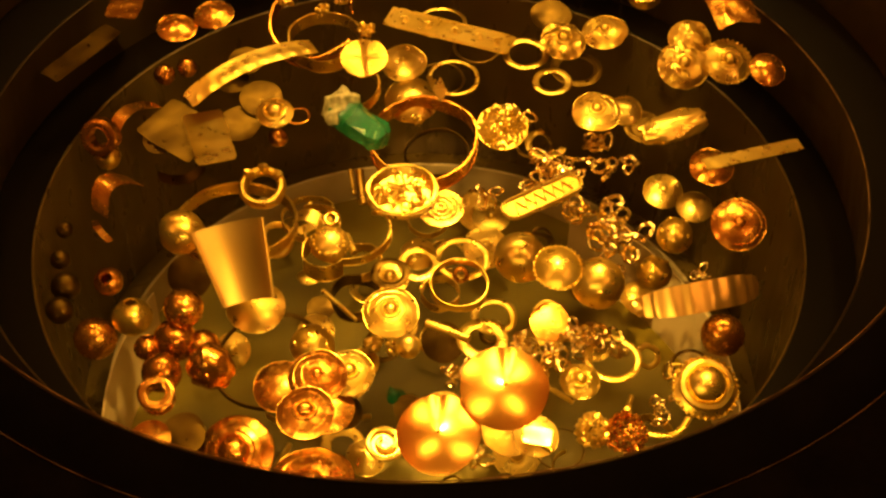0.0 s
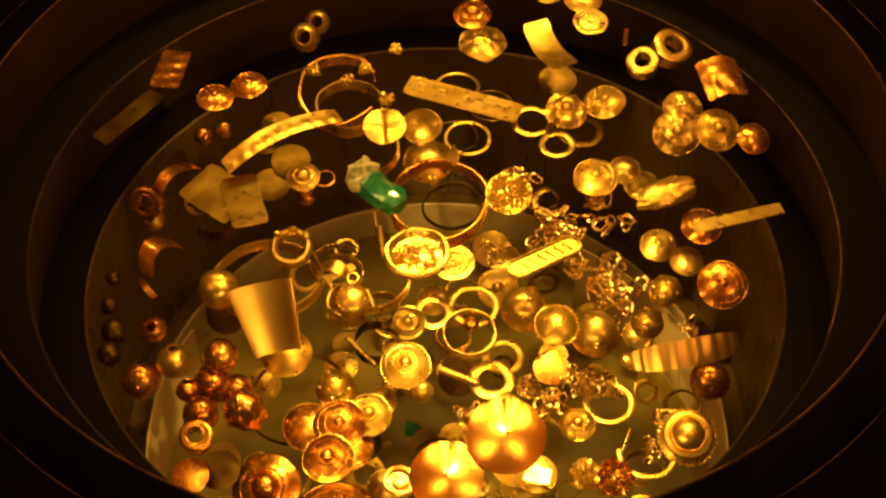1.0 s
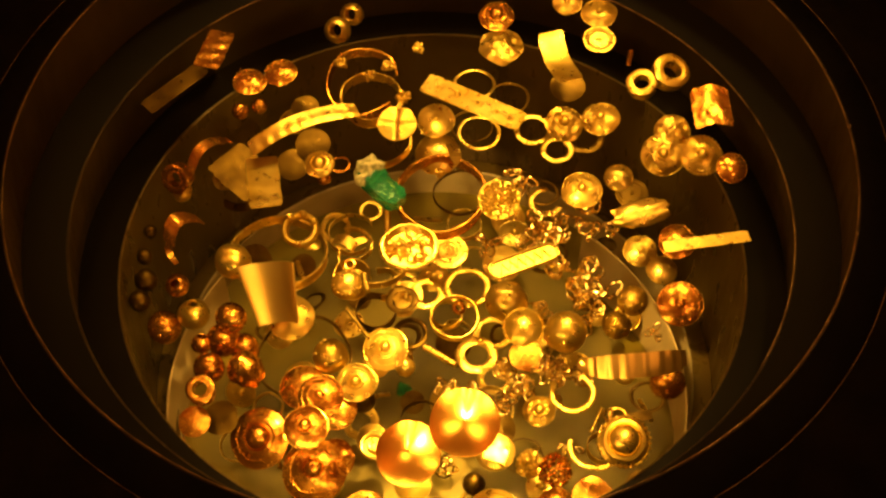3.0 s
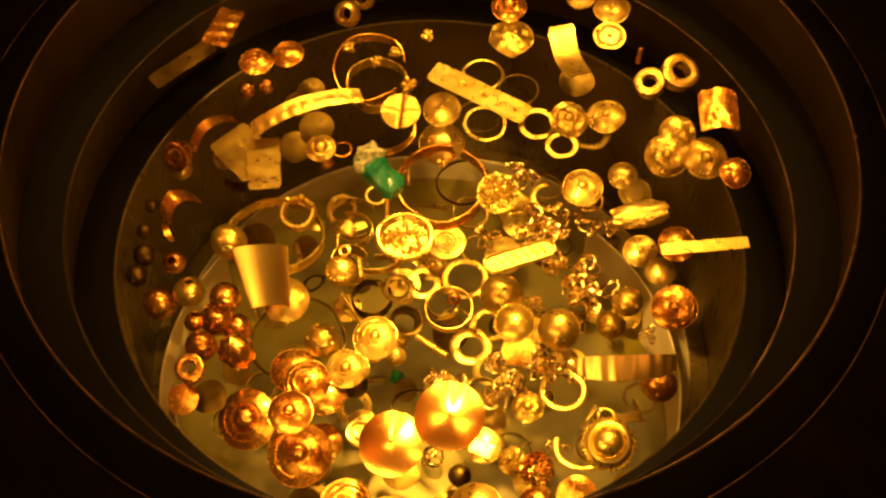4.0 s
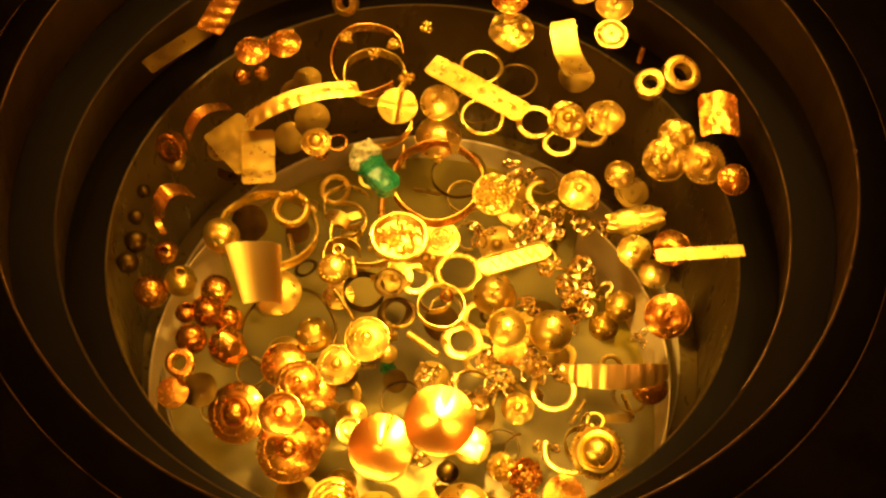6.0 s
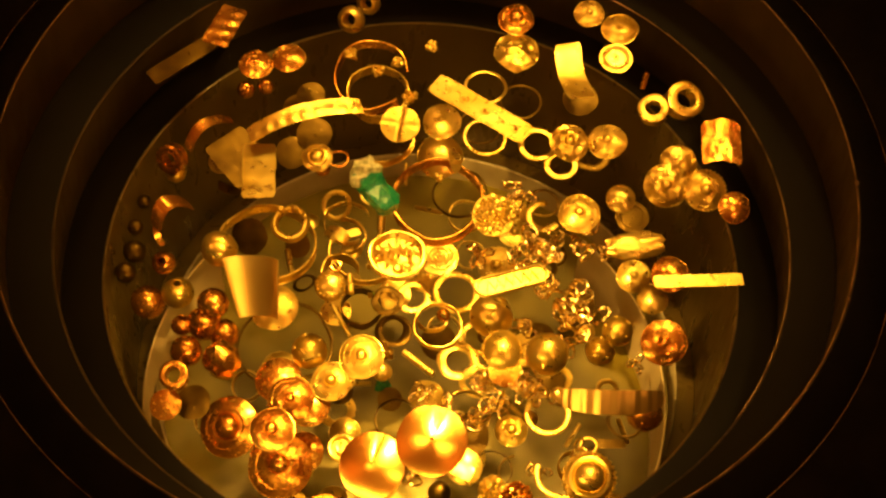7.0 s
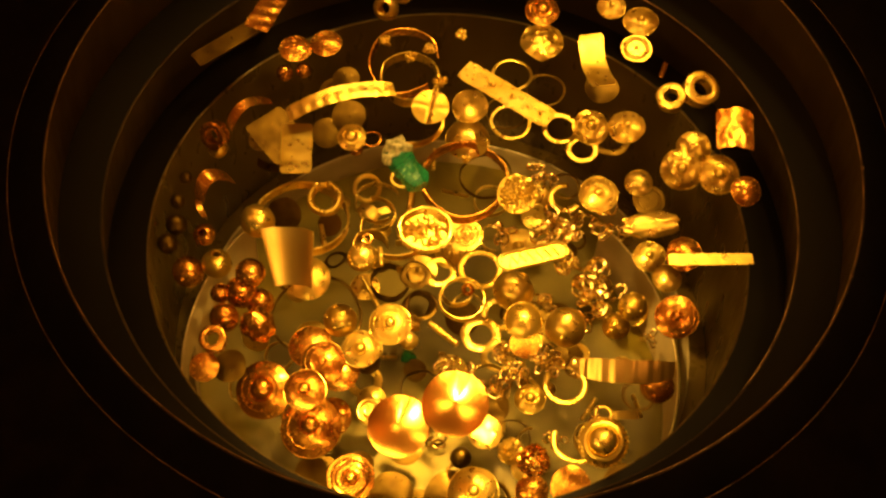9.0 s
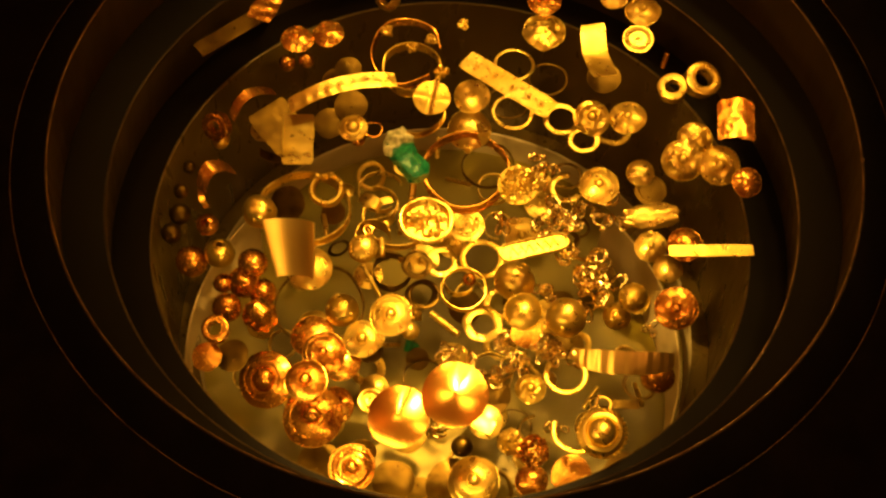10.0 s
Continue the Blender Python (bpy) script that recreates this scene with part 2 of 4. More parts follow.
def thing(name, x, y, z, rx, ry, rz, label, category, group, pin=(0, 0), lift=0.0):
    """An Empty at the piece's place, on a clear pin that stands on the step below."""
    counter[0] += 1
    ob = new(name)
    ob.empty_display_size = 0.01
    ob.matrix_basis = pose(x, y, z, rx, ry) @ pose(0, 0, 0, 0, 0, rz)
    tagged(ob, label, category, group)
    foot = ob.matrix_basis @ Vector((pin[0], pin[1], lift))
    ground = bed(foot.x, foot.y)
    bm = bmesh.new()
    wire(bm, [(0, 0, ground), (0, 0, foot.z)], 0.0007, 5)
    rod = part("pin", bm, CLEAR, ob, "thin clear acrylic support pin")
    rod.matrix_parent_inverse = ob.matrix_basis.inverted()
    rod.matrix_basis = pose(foot.x, foot.y, 0)
    return ob, counter[0] * 1.37


WORD = {"gold": "yellow gold", "copper": "coppery reddish gold", "dull": "shade-darkened dull gold", "satin": "satin gold", "bright": "bright gold"}


def dish(x, y, z, r, boss=0.0, bowl=0.3, style="plain", rx=15, ry=0, mat="gold"):
    kinds = {"plain": "shallow %s dish with thick rim", "flat": "flat thin %s disc", "beaded": "round %s disc with beaded rim",
             "ridged": "%s disc with concentric ridges", "split": "%s disc folded along one line", "crumpled": "crumpled embossed %s disc",
             "rosette": "granulated %s rosette with small grains", "spiral": "%s disc with a spiral wire"}
    if style in ("flat", "ridged", "split", "spiral", "rosette"):
        bowl = 0.05
    words = kinds[style] % WORD[mat] + (" and central boss" if boss else "")
    ob, seed = thing("gold_dish", x, y, z, rx, ry, random.uniform(0, 360), words, "disc", "discs in the pit", lift=0.0)
    gold = GOLD[mat]
    deep = -bowl * r if bowl > 0 else -bowl * r
    sign = 1 if bowl > 0 else -1
    thick = max(0.0008, 0.03 * r)
    rings = 9

    def height(u):
        h = sign * deep * (u * u) if sign > 0 else deep * (1 - u * u)
        if style == "ridged":
            h += 0.022 * r * math.cos(u * 24)
        return h
    profile = [(max(r * k / rings, 1e-5), height(k / rings)) for k in range(rings + 1)]
    profile += [(q, h - thick) for q, h in reversed(profile)]
    bm = bmesh.new()
    lathe(bm, profile, 40, warp=0.05, wave=0.05, seed=seed)
    if style == "crumpled":
        for v in bm.verts:
            v.co.z += 0.16 * r * noise.noise(v.co * (2.6 / r) + Vector((seed, 0, 0))) + 0.06 * r * noise.noise(v.co * (6 / r) + Vector((0, seed, 0)))
    if style == "split":
        for v in bm.verts:
            v.co.z -= 0.05 * r * math.exp(-(v.co.x / (0.07 * r)) ** 2) + 0.03 * r * math.exp(-(v.co.y / (0.07 * r)) ** 2) - 0.10 * abs(v.co.x)
    part("plate", bm, gold, ob)
    if style != "flat":
        bm = bmesh.new()
        edge = [(px, py, height(1.0) + 0.05 * r * noise.noise((math.cos(a) + seed, math.sin(a), 3 + seed)) - thick / 2)
                for a, (px, py, _) in zip((2 * math.pi * k / 40 for k in range(40)), circle(r * 0.985, 0, 40, seed, 0.05))]
        if style == "crumpled":
            edge = [(px, py, pz + 0.16 * r * noise.noise(Vector((px, py, pz)) * (2.6 / r) + Vector((seed, 0, 0)))) for px, py, pz in edge]
        wire(bm, edge, max(0.0008, 0.03 * r), 6, True)
        part("rim", bm, gold, ob, "rounded wire rim")
    if style == "beaded":
        bm = bmesh.new()
        many = 30
        for k, (px, py, _) in enumerate(circle(r * 1.0, 0, many)):
            lump(bm, (px, py, height(1.0) + 0.03 * r), 0.07 * r, k, 0.15, 1)
        part("beading", bm, gold, ob, "row of small gold grains along the rim")
    if style == "rosette":
        bm = bmesh.new()
        for k in range(70):
            q, a = r * 0.93 * math.sqrt((k + 0.5) / 70), k * 2.39996
            lump(bm, (q * math.cos(a), q * math.sin(a), 0.03 * r), r * random.uniform(0.07, 0.15), k, 0.5, 1)
        tagged(part("granulation", bm, gold, ob, "uneven bright gold grains"), kind="stuff")
    if style == "spiral":
        bm = bmesh.new()
        wire(bm, [(0.75 * r * k / 70 * math.cos(k * 0.31), 0.75 * r * k / 70 * math.sin(k * 0.31), 0.06 * r) for k in range(2, 71)], 0.045 * r, 6)
        part("spiral_wire", bm, gold, ob, "coiled gold wire")
    if boss:
        b = boss * r
        bm = bmesh.new()
        base = height(min(1, boss))
        steps = 7
        shape = [(1.45 * b, base - thick * 0.6), (1.35 * b, base + 0.10 * b), (1.15 * b, base + 0.16 * b)]
        shape += [(max(b * math.cos(0.5 * math.pi * k / steps), 1e-5), base + 0.05 * b + 0.75 * b * math.sin(0.5 * math.pi * k / steps)) for k in range(steps + 1)]
        shape += [(1e-5, base - thick * 0.6)]
        lathe(bm, shape, 20, warp=0.06, seed=seed)
        part("boss", bm, gold, ob, "domed central boss")
        if style in ("plain", "beaded", "crumpled"):
            for q in (0.52, 0.80) if boss < 0.3 else (0.74,):
                bm = bmesh.new()
                wire(bm, [(px, py, pz + 0.05 * r * q * q * noise.noise((px / (q * r) + seed, py / (q * r), 3 + seed))) for px, py, pz in circle(q * r, height(q), 32, seed, 0.05)], 0.016 * r, 5, True)
                part("inner_ring", bm, gold, ob, "fine raised ring round the boss")
    return ob


def bead(x, y, z, r, hole=0.08, style="plain", rx=70, ry=0, mat="gold"):
    if style == "bossed":
        rx = 10
    ob, seed = thing("gold_bead", x, y, z, rx, ry, random.uniform(0, 360),
                     "hollow round %s bead with a pierced opening" % WORD[mat] + (" and studs" if style == "bossed" else ""), "bead", "beads in the pit", lift=0)
    turn, wall = 12, 0.06 * r
    a0 = math.asin(hole)
    out = [(r * math.sin(a0 + (math.pi - 2 * a0) * k / turn), 0.92 * r * math.cos(a0 + (math.pi - 2 * a0) * k / turn)) for k in range(turn + 1)]
    inn = [((q * (r - wall) / r), h * (r - wall) / r) for q, h in reversed(out)]
    bm = bmesh.new()
    lathe(bm, out + inn, 28, warp=0.05, wave=0.03, seed=seed)
    if style == "crumpled":
        for v in bm.verts:
            v.co *= 1 + 0.22 * noise.noise(v.co * (2.4 / r) + Vector((seed, 0, 0)))
    part("shell", bm, GOLD[mat], ob)
    bm = bmesh.new()
    wire(bm, circle(r * hole * 1.05, 0.92 * r * math.cos(a0), 18), 0.06 * r, 6, True)
    part("collar", bm, GOLD[mat], ob, "thin rim round the opening")
    if style == "bossed":
        for k in range(5):
            bm = bmesh.new()
            a = 2 * math.pi * k / 5
            lump(bm, (0.74 * r * math.cos(a), 0.74 * r * math.sin(a), 0.5 * r), 0.16 * r, k, 0.1, 2)
            part("stud", bm, GOLD[mat], ob)
    return ob


def ring(x, y, z, r, width=0.3, gap=0, turn=0, rx=4, ry=0, mat="gold"):
    words = "%s %s ring" % ("open crescent" if gap else "flat hammered", WORD[mat])
    edge = r * (1 - width / 2)
    ob, seed = thing("gold_ring", x, y, z, rx, ry, 0, words + " on a clear pin", "ring", "rings in the pit", pin=(edge * math.cos(radians(turn + 100 + gap / 2)), edge * math.sin(radians(turn + 100 + gap / 2))))
    w, t = r * width, max(0.0013, 0.045 * r)
    mid = r - w / 2
    shape = [(mid + 0.5 * w * math.cos(a), 0.5 * t * math.sin(a) * (1 + 0.3 * math.sin(a))) for a in (2 * math.pi * k / 10 for k in range(10))]
    bm = bmesh.new()
    lathe(bm, shape, 44, start=turn + gap / 2, sweep=360 - gap, warp=0.07, wave=0.05, seed=seed)
    part("band", bm, GOLD[mat], ob)
    if gap:
        for s in (turn + gap / 2, turn - gap / 2):
            bm = bmesh.new()
            lump(bm, (mid * math.cos(radians(s)), mid * math.sin(radians(s)), 0), 0.55 * w, s, 0.2, 2, (1, 1, 0.35))
            part("tip", bm, GOLD[mat], ob)
    return ob


def bangle(x, y, z, r, h=0.015, gap=0, turn=0, rx=4, ry=0, mat="gold"):
    far = radians(turn + gap / 2 + 20 if gap else 100)
    ob, seed = thing("gold_bangle", x, y, z, rx, ry, 0, "%s %s bangle of wide sheet band" % ("open bent" if gap else "round", WORD[mat]), "bangle", "bangles in the pit",
                     pin=(r * math.cos(far), r * math.sin(far)), lift=-h / 2)
    t = max(0.0012, 0.03 * r)
    bm = bmesh.new()
    lathe(bm, [(r, -h / 2), (r - t, -h / 2), (r - t * 1.6, 0), (r - t, h / 2), (r, h / 2), (r - t * 0.4, 0)], 56, start=turn + gap / 2, sweep=360 - gap, warp=0.07, wave=0.04, seed=seed)
    part("band", bm, GOLD[mat], ob)
    for s in (-h / 2, h / 2):
        bm = bmesh.new()
        arc = [radians(turn + gap / 2 + (360 - gap) * k / 55) for k in range(55 if not gap else 56)]
        pts = []
        for a in arc:
            k = 1 + 0.07 * noise.noise((math.cos(a) * 1.3 + seed, math.sin(a) * 1.3, seed))
            pts.append((r * k * math.cos(a), r * k * math.sin(a), s + 0.04 * r * noise.noise((math.cos(a) + seed, math.sin(a), 3 + seed))))
        wire(bm, pts, t * 0.6, 6, not gap)
        part("edge_bead", bm, GOLD[mat], ob, "thickened edge of the band")
    return ob


def strip(x, y, z, length, width, rz, hammer=0.001, bumps=0, bend=0.0, climb=0.0, rx=10, mat="gold", label="strip of sheet gold", studs=()):
    """A strip of sheet metal, bent along its length, with hammered relief and embossed bosses."""
    ob, seed = thing("gold_strip", x, y, z, 0, 0, rz, label, "plate", "plates and strips in the pit", lift=0.0)
    ob.matrix_basis = pose(x, y, z, 0, 0, 0) @ pose(0, 0, 0, rx * math.cos(radians(rz)), 0, 0) @ pose(0, 0, 0, 0, -climb, rz)
    ob.children[0].matrix_parent_inverse = ob.matrix_basis.inverted()
    nx, ny, t = max(8, int(length / 0.004)), max(5, int(width / 0.004)), 0.0011
    bm = bmesh.new()
    layers = []
    for s in (0.5, -0.5):
        rows = []
        for i in range(nx + 1):
            u = i / nx - 0.5
            row = []
            for j in range(ny + 1):
                v = j / ny - 0.5
                ragged = 1 + 0.05 * noise.noise((u * 5 + seed, seed, v))
                corner = 1 - 0.12 * max(0, abs(u) - 0.44) / 0.06 * abs(v) * 2
                p = Vector((u * length * (1 - 0.03 * abs(v) * noise.noise((v * 6, seed, 1))), v * width * ragged * corner, 0))
                h = hammer * (noise.noise(p * 70 + Vector((seed, 0, 0))) + 1.2 * noise.noise(p * 28 + Vector((0, seed, 0))))
                if bumps:
                    near = ((u + 0.5) * bumps) % 1 - 0.5
                    h += min(0.4 * width, 0.006) * 0.30 * math.exp(-(near * near * 30 + (v + 0.18) ** 2 * 30))
                h += bend * (1 - 4 * u * u)
                row.append(bm.verts.new((p.x, p.y + (bend * 0.8 * (1 - 4 * u * u)), h + s * t)))
            rows.append(row)
        layers.append(rows)
    a, b = layers
    for i in range(nx):
        for j in range(ny):
            bm.faces.new((a[i][j], a[i + 1][j], a[i + 1][j + 1], a[i][j + 1]))
            bm.faces.new((b[i][j], b[i][j + 1], b[i + 1][j + 1], b[i + 1][j]))
    for i in range(nx):
        for j in (0, ny):
            bm.faces.new((a[i][j], b[i][j], b[i + 1][j], a[i + 1][j]))
    for j in range(ny):
        for i in (0, nx):
            bm.faces.new((a[i][j], a[i][j + 1], b[i][j + 1], b[i][j]))
    part("sheet", bm, GOLD[mat], ob)
    if len(studs) > 3:
        bm = bmesh.new()
        edge = [(-0.47, -0.42), (0.47, -0.42), (0.47, 0.42), (-0.47, 0.42)]
        loop = [(length * (a[0] + (b[0] - a[0]) * k / 12), width * (a[1] + (b[1] - a[1]) * k / 12), 0.0008) for a, b in zip(edge, edge[1:] + edge[:1]) for k in range(12)]
        wire(bm, loop, 0.0007, 5, True)
        part("border", bm, GOLD[mat], ob, "fine raised border line")
    for u in studs:
        bm = bmesh.new()
        wire(bm, [(q[0] + u * length, q[1], 0.0012) for q in circle(0.17 * width, 0, 16)], 0.0008, 5, True)
        lump(bm, (u * length, 0, 0.001), 0.09 * width, seed, 0.2, 2)
        part("rosette", bm, GOLD[mat], ob, "small embossed rosette")
    return ob


def nugget(x, y, z, length, width, rz, mat="gold"):
    ob, seed = thing("gold_nugget", x, y, z, 12, 0, rz, "lumpy oblong gold nugget with a pitted surface", "nugget", "nuggets in the pit")
    bm = bmesh.new()
    bmesh.ops.create_icosphere(bm, subdivisions=4, radius=1)
    for v in bm.verts:
        c = v.co.copy()
        k = 1 + 0.22 * noise.noise(c * 1.6 + Vector((seed, 0, 0))) + 0.12 * noise.noise(c * 4.5)
        box = 1 / max(abs(c.x), 0.45 * abs(c.y) + 0.55, abs(c.z) * 0.8)
        v.co = Vector((c.x * length / 2 * box, c.y * width / 2 * 1.15, c.z * width * 0.35)) * k
    part("lump", bm, GOLD[mat], ob)
    return ob


def pill(x, y, z, length, width, rz):
    ob, seed = thing("gold_plaque", x, y, z, 5, 0, rz, "long rounded gold plaque with a raised border and wire pattern", "plaque", "plates and strips in the pit")
    half, r = length / 2 - width / 2, width / 2
    outline = [(half + r * math.cos(a), r * math.sin(a)) for a in (math.pi * (k / 9 - 0.5) for k in range(10))]
    outline += [(-half - r * math.cos(a), -r * math.sin(a)) for a in (math.pi * (k / 9 - 0.5) for k in range(10))]
    bm = bmesh.new()
    base = bm.faces.new([bm.verts.new((px, py, 0)) for px, py in outline])
    up = bmesh.ops.extrude_face_region(bm, geom=[base])["geom"]
    bmesh.ops.translate(bm, verts=[g for g in up if isinstance(g, bmesh.types.BMVert)], vec=(0, 0, -0.004))
    part("plate", bm, GOLD["gold"], ob)
    bm = bmesh.new()
    wire(bm, [(px, py, 0.001) for px, py in outline], 0.0024, 6, True)
    part("border", bm, GOLD["gold"], ob, "raised wire border")
    bm = bmesh.new()
    wire(bm, [(-half + 2 * half * k / 12, (0.55 if k % 2 else -0.55) * r, 0.001) for k in range(13)], 0.0017, 6)
    part("zigzag_wire", bm, GOLD["gold"], ob, "zigzag of gold wire")
    return ob


def chain(x, y, z, r, n=6, mat="bright"):
    """A tangle of small bent wire links with grains at their joints."""
    ob, seed = thing("gold_chain", x, y, z, random.uniform(0, 20), 0, random.uniform(0, 360), "tangled clump of small bright gold wire links", "chain", "chains in the pit")
    for k in range(n):
        bm = bmesh.new()
        q = r * random.uniform(0.42, 0.62)
        m = pose(random.uniform(-0.85, 0.85) * r, random.uniform(-0.85, 0.85) * r, random.uniform(-0.3, 0.3) * r, random.uniform(-50, 50), random.uniform(-50, 50), random.uniform(0, 360))
        if k == 0:
            m.translation = (0, 0, 0)
        loop = [m @ Vector((px * 1.0, py * 0.62, 0.12 * q * math.sin(3 * i))) for i, (px, py, _) in enumerate(circle(q, 0, 16, seed + k, 0.3))]
        wire(bm, loop, max(0.0013, 0.085 * r), 5, True)
        lump(bm, loop[0], 0.13 * r, k + seed, 0.3, 1)
        if k % 2:
            lump(bm, loop[8], 0.11 * r, k + seed + 2, 0.3, 1)
        part("link", bm, GOLD[mat], ob)
    return ob


def charm(x, y, z, r, mat="gold"):
    ob, seed = thing("gold_charm", x, y, z, 10, 0, random.uniform(0, 360), "tiny knobbly gold charm of fused grains", "charm", "charms in the pit")
    bm = bmesh.new()
    lump(bm, (0, 0, 0), 0.62 * r, seed, 1.2, 3, (1, 0.8, 0.7))
    for k in range(4):
        grain = bmesh.new()
        a = radians(90 * k + 40)
        lump(grain, (0.55 * r * math.cos(a), 0.5 * r * math.sin(a), 0.25 * r), r * random.uniform(0.22, 0.34), seed + k, 0.3, 2)
        part("knob", grain, GOLD[mat], ob)
    part("body", bm, GOLD[mat], ob)
    bm = bmesh.new()
    wire(bm, [(px, 0.8 * r, py) for px, py, _ in circle(0.3 * r, 0, 10)], 0.09 * r, 5, True)
    part("loop", bm, GOLD[mat], ob)
    return ob


def cluster(x, y, z, r, mat="gold"):
    ob, seed = thing("gold_cluster", x, y, z, 14, 0, 0, "dense ball of fused %s grains and wires" % WORD[mat], "cluster", "charms in the pit", lift=-0.4 * r)
    bm = bmesh.new()
    for k in range(46):
        a, c = k * 2.39996, 1 - (k + 0.5) / 46 * 1.5
        s = math.sqrt(max(0, 1 - c * c))
        lump(bm, (0.8 * r * s * math.cos(a), 0.8 * r * s * math.sin(a), 0.6 * r * c), r * random.uniform(0.11, 0.24), seed + k, 0.4, 1)
    tagged(part("granulation", bm, GOLD[mat], ob), kind="stuff")
    for k in range(5):
        bm = bmesh.new()
        m = pose(random.uniform(-0.5, 0.5) * r, random.uniform(-0.5, 0.5) * r, 0.45 * r, random.uniform(-60, 60), random.uniform(-60, 60), 0)
        wire(bm, [m @ Vector(q) for q in circle(0.3 * r, 0, 12)], 0.05 * r, 5, True)
        part("wire_loop", bm, GOLD[mat], ob)
    return ob


def tube(x, y, z, length, width, rz, climb=0.0, mat="gold"):
    ob, seed = thing("gold_tube", x, y, z, 0, 0, 0, "slender rolled %s tube" % WORD[mat], "tube", "tubes in the pit")
    ob.matrix_basis = pose(x, y, z, 0, 0, rz) @ pose(0, 0, 0, 0, -climb, 0)
    ob.children[0].matrix_parent_inverse = ob.matrix_basis.inverted()
    bm = bmesh.new()
    r = width / 2
    lathe(bm, [(r, -length / 2), (r * 1.04, 0), (r, length / 2), (r * 0.75, length / 2), (r * 0.75, -length / 2)], 14, warp=0.05, seed=seed)
    bmesh.ops.rotate(bm, verts=bm.verts, cent=(0, 0, 0), matrix=Matrix.Rotation(radians(90), 3, "Y"))
    part("barrel", bm, GOLD[mat], ob)
    for s in (-0.5, 0.5):
        bm = bmesh.new()
        wire(bm, [(s * length, px, py) for px, py, _ in circle(r * 0.95, 0, 12)], 0.12 * r, 5, True)
        part("lip", bm, GOLD[mat], ob)
    return ob


def spool(x, y, z, r, rx=0, ry=0, mat="gold"):
    ob, seed = thing("gold_spool", x, y, z, rx, ry, 0, "short thick %s tube with rolled lip" % WORD[mat], "spool", "tubes in the pit", pin=(0.75 * r, 0), lift=-0.5 * r)
    bm = bmesh.new()
    h = 0.55 * r
    lathe(bm, [(0.52 * r, 0.42 * h), (0.62 * r, 0.5 * h), (0.88 * r, 0.5 * h), (r, 0.36 * h), (0.93 * r, 0), (0.95 * r, -h), (0.55 * r, -h)], 32, warp=0.07, seed=seed)
    part("barrel", bm, GOLD[mat], ob)
    bm = bmesh.new()
    wire(bm, circle(0.55 * r, 0.46 * h, 24, seed, 0.07), 0.05 * r, 6, True)
    part("lip", bm, GOLD[mat], ob)
    return ob


def crown_ring(x, y, z, r, rx=0, ry=0):
    ob, seed = thing("gold_finger_ring", x, y, z, rx, ry, 0, "heavy yellow gold ring with raised knobs on its back", "ring", "rings in the pit", pin=(0, 0.85 * r), lift=0)
    bm = bmesh.new()
    lathe(bm, [(0.82 * r + 0.2 * r * math.cos(a), 0.28 * r * math.sin(a)) for a in (2 * math.pi * k / 10 for k in range(10))], 40, warp=0.04, seed=seed)
    part("band", bm, GOLD["gold"], ob)
    for a in (40, 90, 140):
        bm = bmesh.new()
        lump(bm, (0.82 * r * math.cos(radians(a)), 0.82 * r * math.sin(radians(a)), 0.3 * r), 0.24 * r, a, 0.25, 2, (1, 0.7, 1))
        part("knob", bm, GOLD["gold"], ob)
    return ob


def petal(x, y, z, r):
    ob, seed = thing("gold_petal", x, y, z, 20, 10, 30, "small fan-shaped scrap of folded gold", "scrap", "plates and strips in the pit")
    for k, a in enumerate((-50, 10, 70)):
        bm = bmesh.new()
        pts = [(0, 0, 0)] + [(r * math.cos(radians(a + t)), r * math.sin(radians(a + t)), 0.3 * r * math.sin(radians(3 * t)) + 0.1 * r) for t in (-25, -8, 8, 25)]
        face = bm.faces.new([bm.verts.new(q) for q in pts])
        up = bmesh.ops.extrude_face_region(bm, geom=[face])["geom"]
        bmesh.ops.translate(bm, verts=[g for g in up if isinstance(g, bmesh.types.BMVert)], vec=(0, 0, -0.0012))
        part("leaf", bm, GOLD["gold"], ob, smooth=False)
    return ob


def cup(x, y, z, length, width, rz, climb=0.0):
    """A flared cuff of sheet gold, standing open, narrow end down and forward."""
    ob, seed = thing("gold_cuff", x, y, z, 0, 0, 0, "tall flared cuff of smooth satin sheet gold", "cuff", "plates and strips in the pit", lift=-0.3 * length)
    ob.matrix_basis = pose(x, y, z, -30, -14, 6)
    ob.children[0].matrix_parent_inverse = ob.matrix_basis.inverted()
    h, r0, r1, t = 0.096, 0.033, 0.047, 0.0012
    bm = bmesh.new()
    rows = 8
    outer = [(r0 + (r1 - r0) * (k / rows), h * (k / rows - 0.5)) for k in range(rows + 1)]
    lathe(bm, outer + [(q - t, v) for q, v in reversed(outer)], 64, start=22, sweep=136, warp=0.03, seed=seed)
    bmesh.ops.scale(bm, verts=bm.verts, vec=(1, 0.45, 1))
    part("sheet", bm, GOLD["satin"], ob)
    for side in (22, 158):
        bm = bmesh.new()
        a = radians(side)
        wire(bm, [(q * math.cos(a), 0.45 * q * math.sin(a), v) for q, v in outer], 0.0012, 6)
        part("edge", bm, GOLD["satin"], ob, "rolled edge of the sheet")
    return ob


